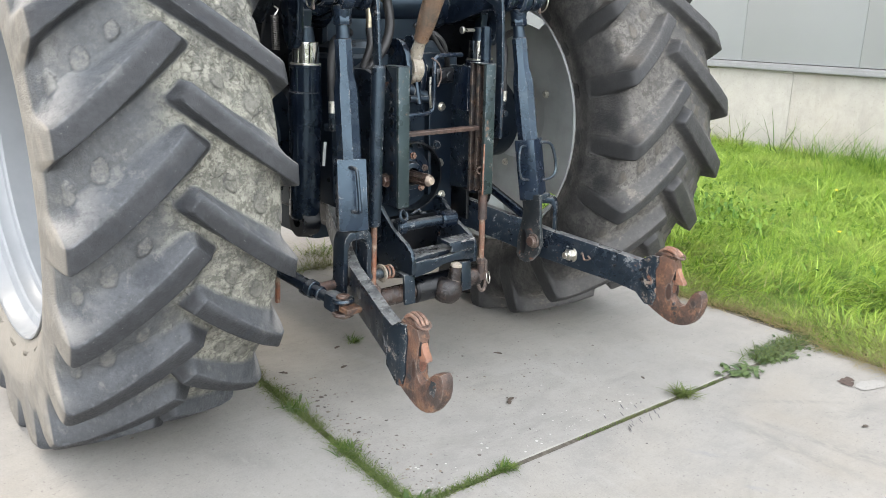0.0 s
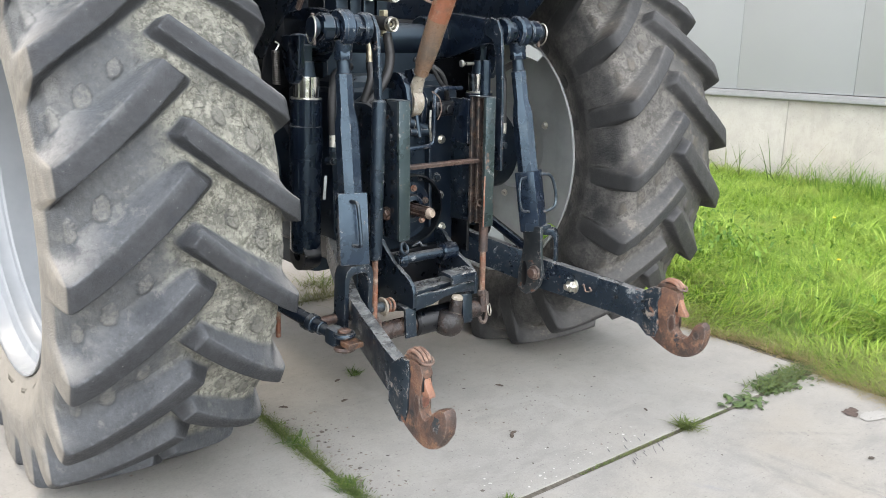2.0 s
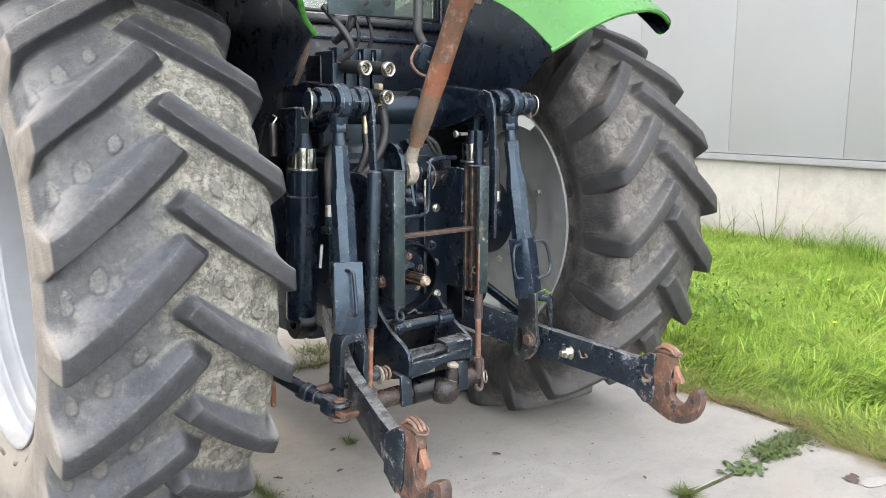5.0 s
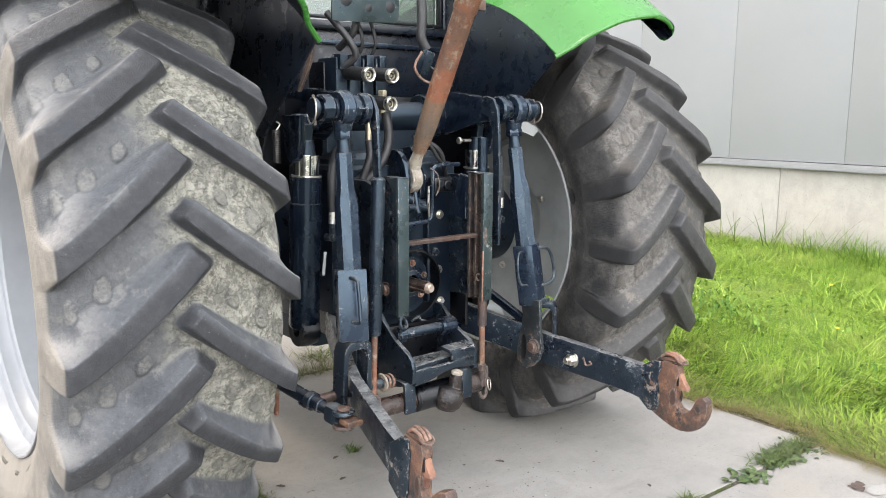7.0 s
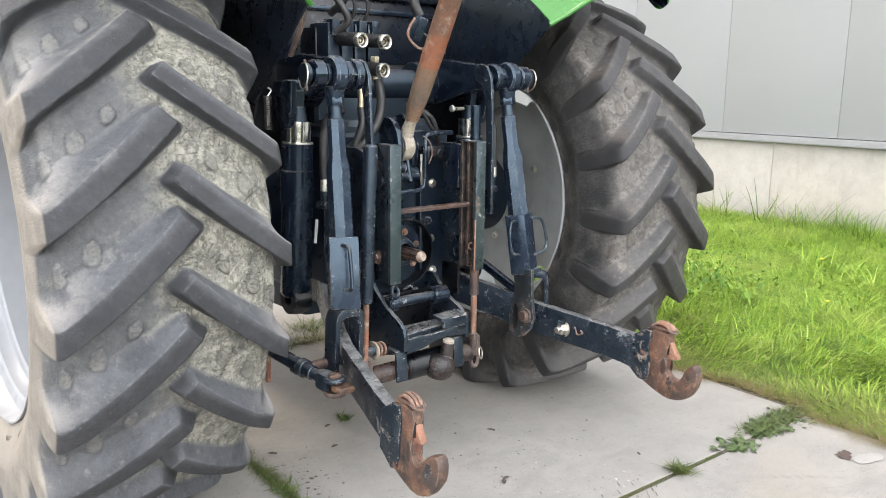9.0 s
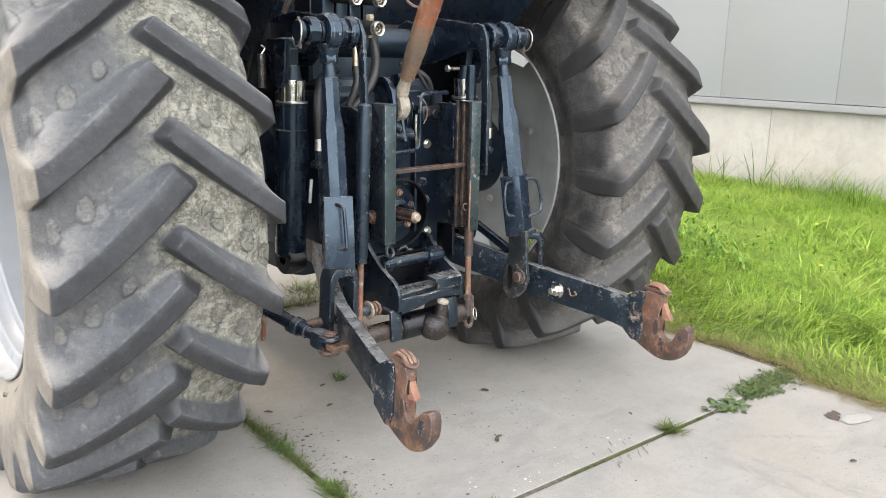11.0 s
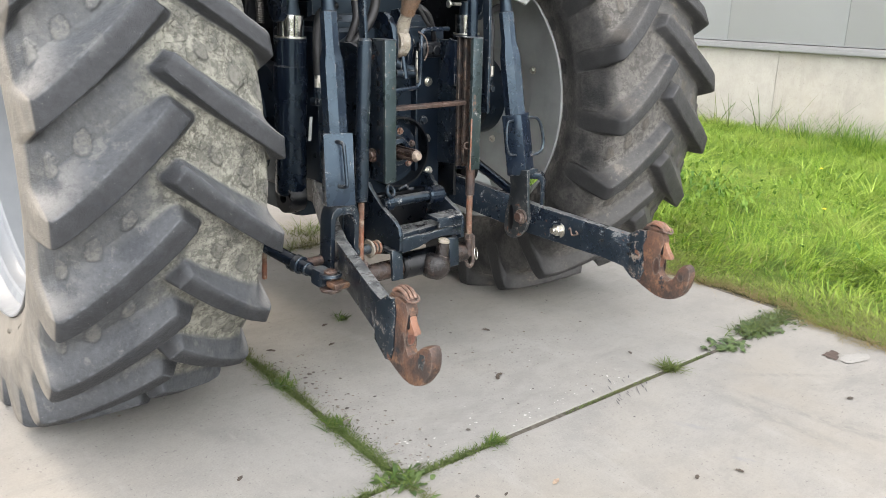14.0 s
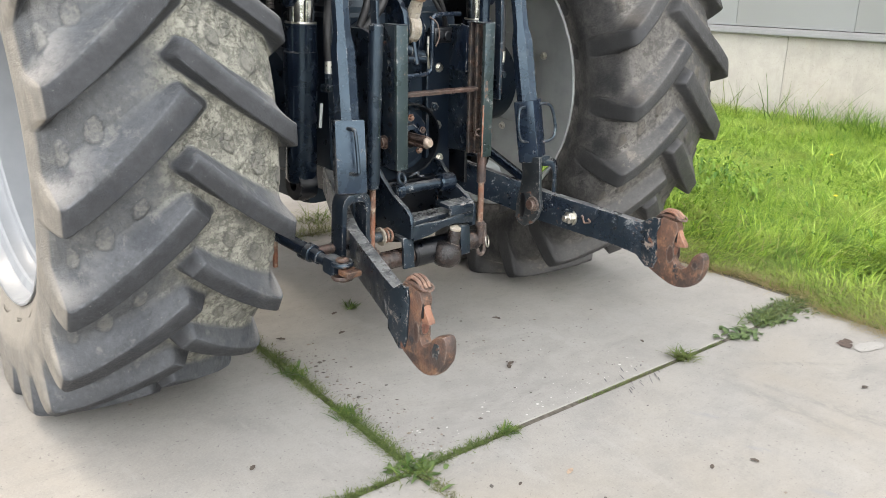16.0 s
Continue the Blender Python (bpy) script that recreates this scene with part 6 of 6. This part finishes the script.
tagged(chips("grit", q, rg.gamma(2.0, 0.0009, 80) + 0.0006, wg.m, 5, 0.4), "pale grit along the slab joint", "grit", kind="stuff")


# weeds in the joints
def strip_weeds(name, x0, y0, x1, y1, n, spread, lmin, lmax, seed, label):
    r = np.random.default_rng(seed)
    t = r.beta(1.0, 1.0, n)
    dens = 0.5 + 0.5 * np.sin(t * 23 + seed) * np.sin(t * 9 + 1.7)
    t = t[r.random(n) < 0.25 + 0.75 * dens]
    n = len(t)
    q = np.stack([x0 + (x1 - x0) * t + r.normal(0, spread, n) * (abs(y1 - y0) > abs(x1 - x0)), y0 + (y1 - y0) * t + r.normal(0, spread, n) * (abs(x1 - x0) >= abs(y1 - y0)), np.full(n, -0.006)], 1)
    ob = blades(name, q, r.uniform(lmin, lmax, n), r.uniform(0.0025, 0.005, n), 0.8, seed, JOINT, None, 3, 0.7)
    return tagged(ob, label, "weeds", kind="stuff")


strip_weeds("joint_grass", 0, 0.03, 0, 1.25, 16000, 0.0165, 0.006, 0.019, 31, "low grass growing in a slab joint")
strip_weeds("joint_grass", 0.02, 0, 0.36, 0, 2600, 0.011, 0.006, 0.018, 32, "low grass growing in a slab joint")
strip_weeds("joint_grass", 0.0, -0.02, 0.0, -0.6, 4000, 0.012, 0.006, 0.02, 33, "low grass growing in a slab joint")
strip_weeds("joint_grass", -0.02, 0, -0.5, 0, 3000, 0.012, 0.006, 0.02, 34, "low grass growing in a slab joint")
strip_weeds("joint_moss", 0.62, 0, 1.38, 0, 5200, 0.0055, 0.003, 0.007, 35, "moss in a slab joint")
strip_weeds("joint_grass", 1.60, 0.01, 2.02, 0.04, 1700, 0.028, 0.015, 0.045, 36, "thick weeds where the joint meets the lawn")
strip_weeds("joint_grass", 0.45, 2.0, 1.9, 2.0, 2500, 0.03, 0.02, 0.08, 37, "weeds along the far slab joint")


def tuft(x, y, n, spread, l0, l1, seed, label="small green weed tuft on the concrete"):
    r = np.random.default_rng(seed)
    q = np.stack([x + r.normal(0, spread, n), y + r.normal(0, spread, n), np.full(n, 0.0)], 1)
    return tagged(blades("weed_tuft", q, r.uniform(l0, l1, n), r.uniform(0.003, 0.006, n), 1.1, seed, WEED, None, 4, 0.6), label, "weed", group="weeds in the paving")


tuft(1.14, 0.0, 150, 0.014, 0.015, 0.04, 41)
tuft(0.455, 1.06, 80, 0.014, 0.010, 0.026, 42)
tuft(0.0, 0.0, 120, 0.022, 0.012, 0.03, 43, "spreading weed at the crossing of two joints")
tuft(0.0, 0.66, 40, 0.02, 0.012, 0.03, 44)
tuft(0.92, 2.2, 160, 0.06, 0.04, 0.10, 47, "green weed tuft at the far slab joint")
tuft(0.33, 0.0, 50, 0.012, 0.012, 0.03, 45)
tuft(0.005, 0.35, 70, 0.02, 0.015, 0.035, 46)


def leaf_bm(bm, root, az, length, width, lift, r):
    """A lobed leaf: a row of cross sections along a drooping midrib."""
    pts = []
    n = 6
    for k in range(n + 1):
        t = k / n
        out = length * t
        z = lift * math.sin(t * math.pi * 0.75) * length
        w = width * math.sin(math.pi * min(1, 0.12 + 0.88 * t)) ** 0.8 * (1.0 if k % 2 else 0.72) * 0.5
        c = Vector(root) + Vector((math.cos(az) * out, math.sin(az) * out, z))
        sd = Vector((-math.sin(az), math.cos(az), 0)) * w
        pts.append((bm.verts.new(c - sd + Vector((0, 0, 0.15 * w))), bm.verts.new(c), bm.verts.new(c + sd + Vector((0, 0, 0.15 * w)))))
    for a, b in zip(pts, pts[1:]):
        bm.faces.new((a[0], a[1], b[1], b[0]))
        bm.faces.new((a[1], a[2], b[2], b[1]))


def rosette(x, y, n, l0, l1, seed, label, spread=0.02, broad=0.35):
    r = random.Random(seed)
    ob = thing("broadleaf_weed", label, "weed", pose(x, y, 0.002), group="weeds in the paving")
    for i in range(n):
        bm = bmesh.new()
        leaf_bm(bm, (r.gauss(0, spread), r.gauss(0, spread), 0.0), r.uniform(0, 6.28), r.uniform(l0, l1), r.uniform(0.8, 1.15) * broad * l1, r.uniform(0.05, 0.3), r)
        part("leaf", bm, LEAFY, ob, smooth=60)
    return ob


rosette(1.44, -0.002, 34, 0.022, 0.046, 51, "flat grey-green weed in the slab joint", 0.024, 0.42)
rosette(1.51, -0.012, 28, 0.020, 0.042, 52, "flat grey-green weed in the slab joint", 0.024, 0.42)
rosette(1.67, 0.022, 60, 0.016, 0.036, 53, "low small-leaved weed in the slab joint", 0.034, 0.5)
rosette(1.76, 0.022, 70, 0.016, 0.038, 57, "low small-leaved weed in the slab joint", 0.036, 0.5)
rosette(1.86, 0.025, 60, 0.016, 0.036, 58, "low small-leaved weed in the slab joint", 0.036, 0.5)
rosette(0.0, 0.0, 34, 0.02, 0.048, 54, "low leafy weed at the joint crossing", 0.032, 0.33)
rosette(-0.01, 0.68, 9, 0.03, 0.055, 55, "leafy weed with narrow leaves in the slab joint", 0.02, 0.2)
tuft(1.55, 0.05, 3, 0.008, 0.05, 0.08, 56, "thin weed stalks in the slab joint")
# broad leaves in the lawn
r = random.Random(61)
bm = bmesh.new()
for i in range(900):
    cx, cy = (3.25 + r.gauss(0, 0.32), 1.65 + r.gauss(0, 0.4)) if i % 3 else (r.uniform(2.3, 5.5), r.uniform(-1, 4))
    leaf_bm(bm, (cx, cy, 0.07 + r.uniform(0, 0.07)), r.uniform(0, 6.28), r.uniform(0.03, 0.06), r.uniform(0.014, 0.026), r.uniform(0.2, 0.9), r)
tagged(part("clover_patch", bm, CLOVER, None, smooth=60), "darker broad-leaved plants among the grass", "plants", kind="stuff")
YEL = mat_plain("yellow_petal", (0.75, 0.60, 0.03), 0.6)
for i, (cx, cy) in enumerate(((3.9, 2.2), (3.3, 0.6), (4.4, 1.2))):
    f = part("flower", lathe([(0.003, 0), (0.011, 0.003), (0.010, 0.007), (0.003, 0.009)], 10, pose(cx, cy, 0.13)), YEL, None)
    tagged(f, "small yellow flower in the grass", "flower", group="flowers")
    part("stem", rod((cx, cy, 0.0), (cx, cy, 0.132), 0.0015, 6), WEED, f)


# dead leaves and stains on the concrete
def dead_leaf(x, y, size, az, seed):
    r = random.Random(seed)
    bm = bmesh.new()
    leaf_bm(bm, (x, y, 0.004), az, size, size * 0.6, 0.06, r)
    ob = part("dead_leaf", bm, LEAF, None, smooth=60)
    return tagged(ob, "dry brown fallen leaf lying on the concrete", "leaf", group="fallen leaves")


LEAF = mat_plain("dry_leaf", (0.080, 0.062, 0.048), 0.8, 0, 0.5, 60)
for i, (x, y, sz, a) in enumerate(((0.637, -0.468, 0.022, 0.5), (0.771, -0.525, 0.025, 2.0), (0.30, -0.40, 0.022, 1.0), (1.45, -0.49, 0.03, 3.0), (0.35, 1.03, 0.03, 0.3), (0.10, 0.93, 0.035, 2.5), (0.28, 0.86, 0.03, 0.2), (0.05, 1.2, 0.04, 0.4), (0.85, 0.62, 0.035, 2.2), (0.613, 0.313, 0.03, 0.1), (1.127, 0.158, 0.022, 1.2), (-0.35, 0.25, 0.025, 0.7), (0.597, 0.29, 0.03, 0.9), (0.172, -0.217, 0.016, 0.4))):
    dead_leaf(x, y, sz, a, 70 + i)


TAN = mat_plain("tan_leaf", (0.34, 0.25, 0.18), 0.8, 0, 0.3, 60)
bm = bmesh.new()
leaf_bm(bm, (0.31, -0.255, 0.004), 0.3, 0.030, 0.016, 0.06, random.Random(88))
tagged(part("dead_leaf", bm, TAN, None, smooth=60), "pale tan fallen leaf lying on the concrete", "leaf", group="fallen leaves")


def blot(name, x, y, rx, ry, mat, label, seed, z=0.0045, rag=1.0):
    r = random.Random(seed)
    bm = bmesh.new()
    ph = [r.uniform(0, 6.28) for _ in range(4)]
    ring_v = []
    for k in range(40):
        a = 2 * math.pi * k / 40
        q = 1 + 0.22 * math.sin(2 * a + ph[0]) + rag * (0.16 * math.sin(3 * a + ph[1]) + 0.12 * math.sin(7 * a + ph[2]) + 0.08 * math.sin(11 * a + ph[3]))
        ring_v.append(bm.verts.new((x + rx * q * math.cos(a), y + ry * q * math.sin(a), z)))
    bm.faces.new(ring_v)
    return tagged(part(name, bm, mat, None, smooth=0), label, "stain", kind="structure")


OIL = mat_plain("dark_stain", (0.085, 0.058, 0.046), 0.7, 0, 0.5, 80)
PALE = mat_concrete("pale_patch", (0.305, 0.296, 0.278), (0.315, 0.30, 0.276))
blot("dark_spot", 1.718, -0.281, 0.034, 0.028, OIL, "small dark spot on the concrete", 91)
blot("pale_spot", 1.76, -0.345, 0.06, 0.035, PALE, "pale repaired patch in the concrete", 92, rag=0.3)


# a row of short dark scuffs across the joint
r = random.Random(97)
SCUFF = mat_plain("scuff", (0.12, 0.115, 0.115), 0.8, 0, 0.4, 120)
sc = bmesh.new()
for i in range(16):
    cx, cy = 0.79 + 0.013 * i + r.gauss(0, 0.003), r.gauss(-0.01, 0.03)
    ln, wd = r.uniform(0.014, 0.038), r.uniform(0.0012, 0.0028)
    if abs(cy) < 0.022:
        cy = math.copysign(0.022 + ln, cy)
    a = 1.05 + r.gauss(0, 0.12)
    sc.faces.new([sc.verts.new((cx + math.cos(a) * u * ln * 0.5 - math.sin(a) * v * wd, cy + math.sin(a) * u * ln * 0.5 + math.cos(a) * v * wd, 0.0046)) for u, v in ((-1, 0), (-0.4, 1), (0.5, 0.8), (1, 0), (0.4, -1), (-0.5, -0.8))])
tagged(part("scuff_marks", sc, SCUFF, None, smooth=0), "faint dark scuffs beside the slab joint", "stain", kind="structure")
# yellowed blades lying in the lawn
p = lawn_points(3000, 2.0, 4.6, -2.0, 4.5)
p = p[(p[:, 0] > edge_x(p[:, 1])) & (rg.random(len(p)) < np.clip(1.25 - (p[:, 0] - 2.0) / 2.2, 0.1, 1))]
p[:, 2] += 0.03 + 0.03 * np.clip((p[:, 0] - 2.0) / 0.6, 0, 1)
dr = blades("yellowed_grass", p, rg.uniform(0.03, 0.09, len(p)), rg.uniform(0.002, 0.0045, len(p)), 1.15, 14, STRAW, None, 3, 0.5)
tagged(dr, "yellowed blades lying in the grass", "grass", kind="stuff")
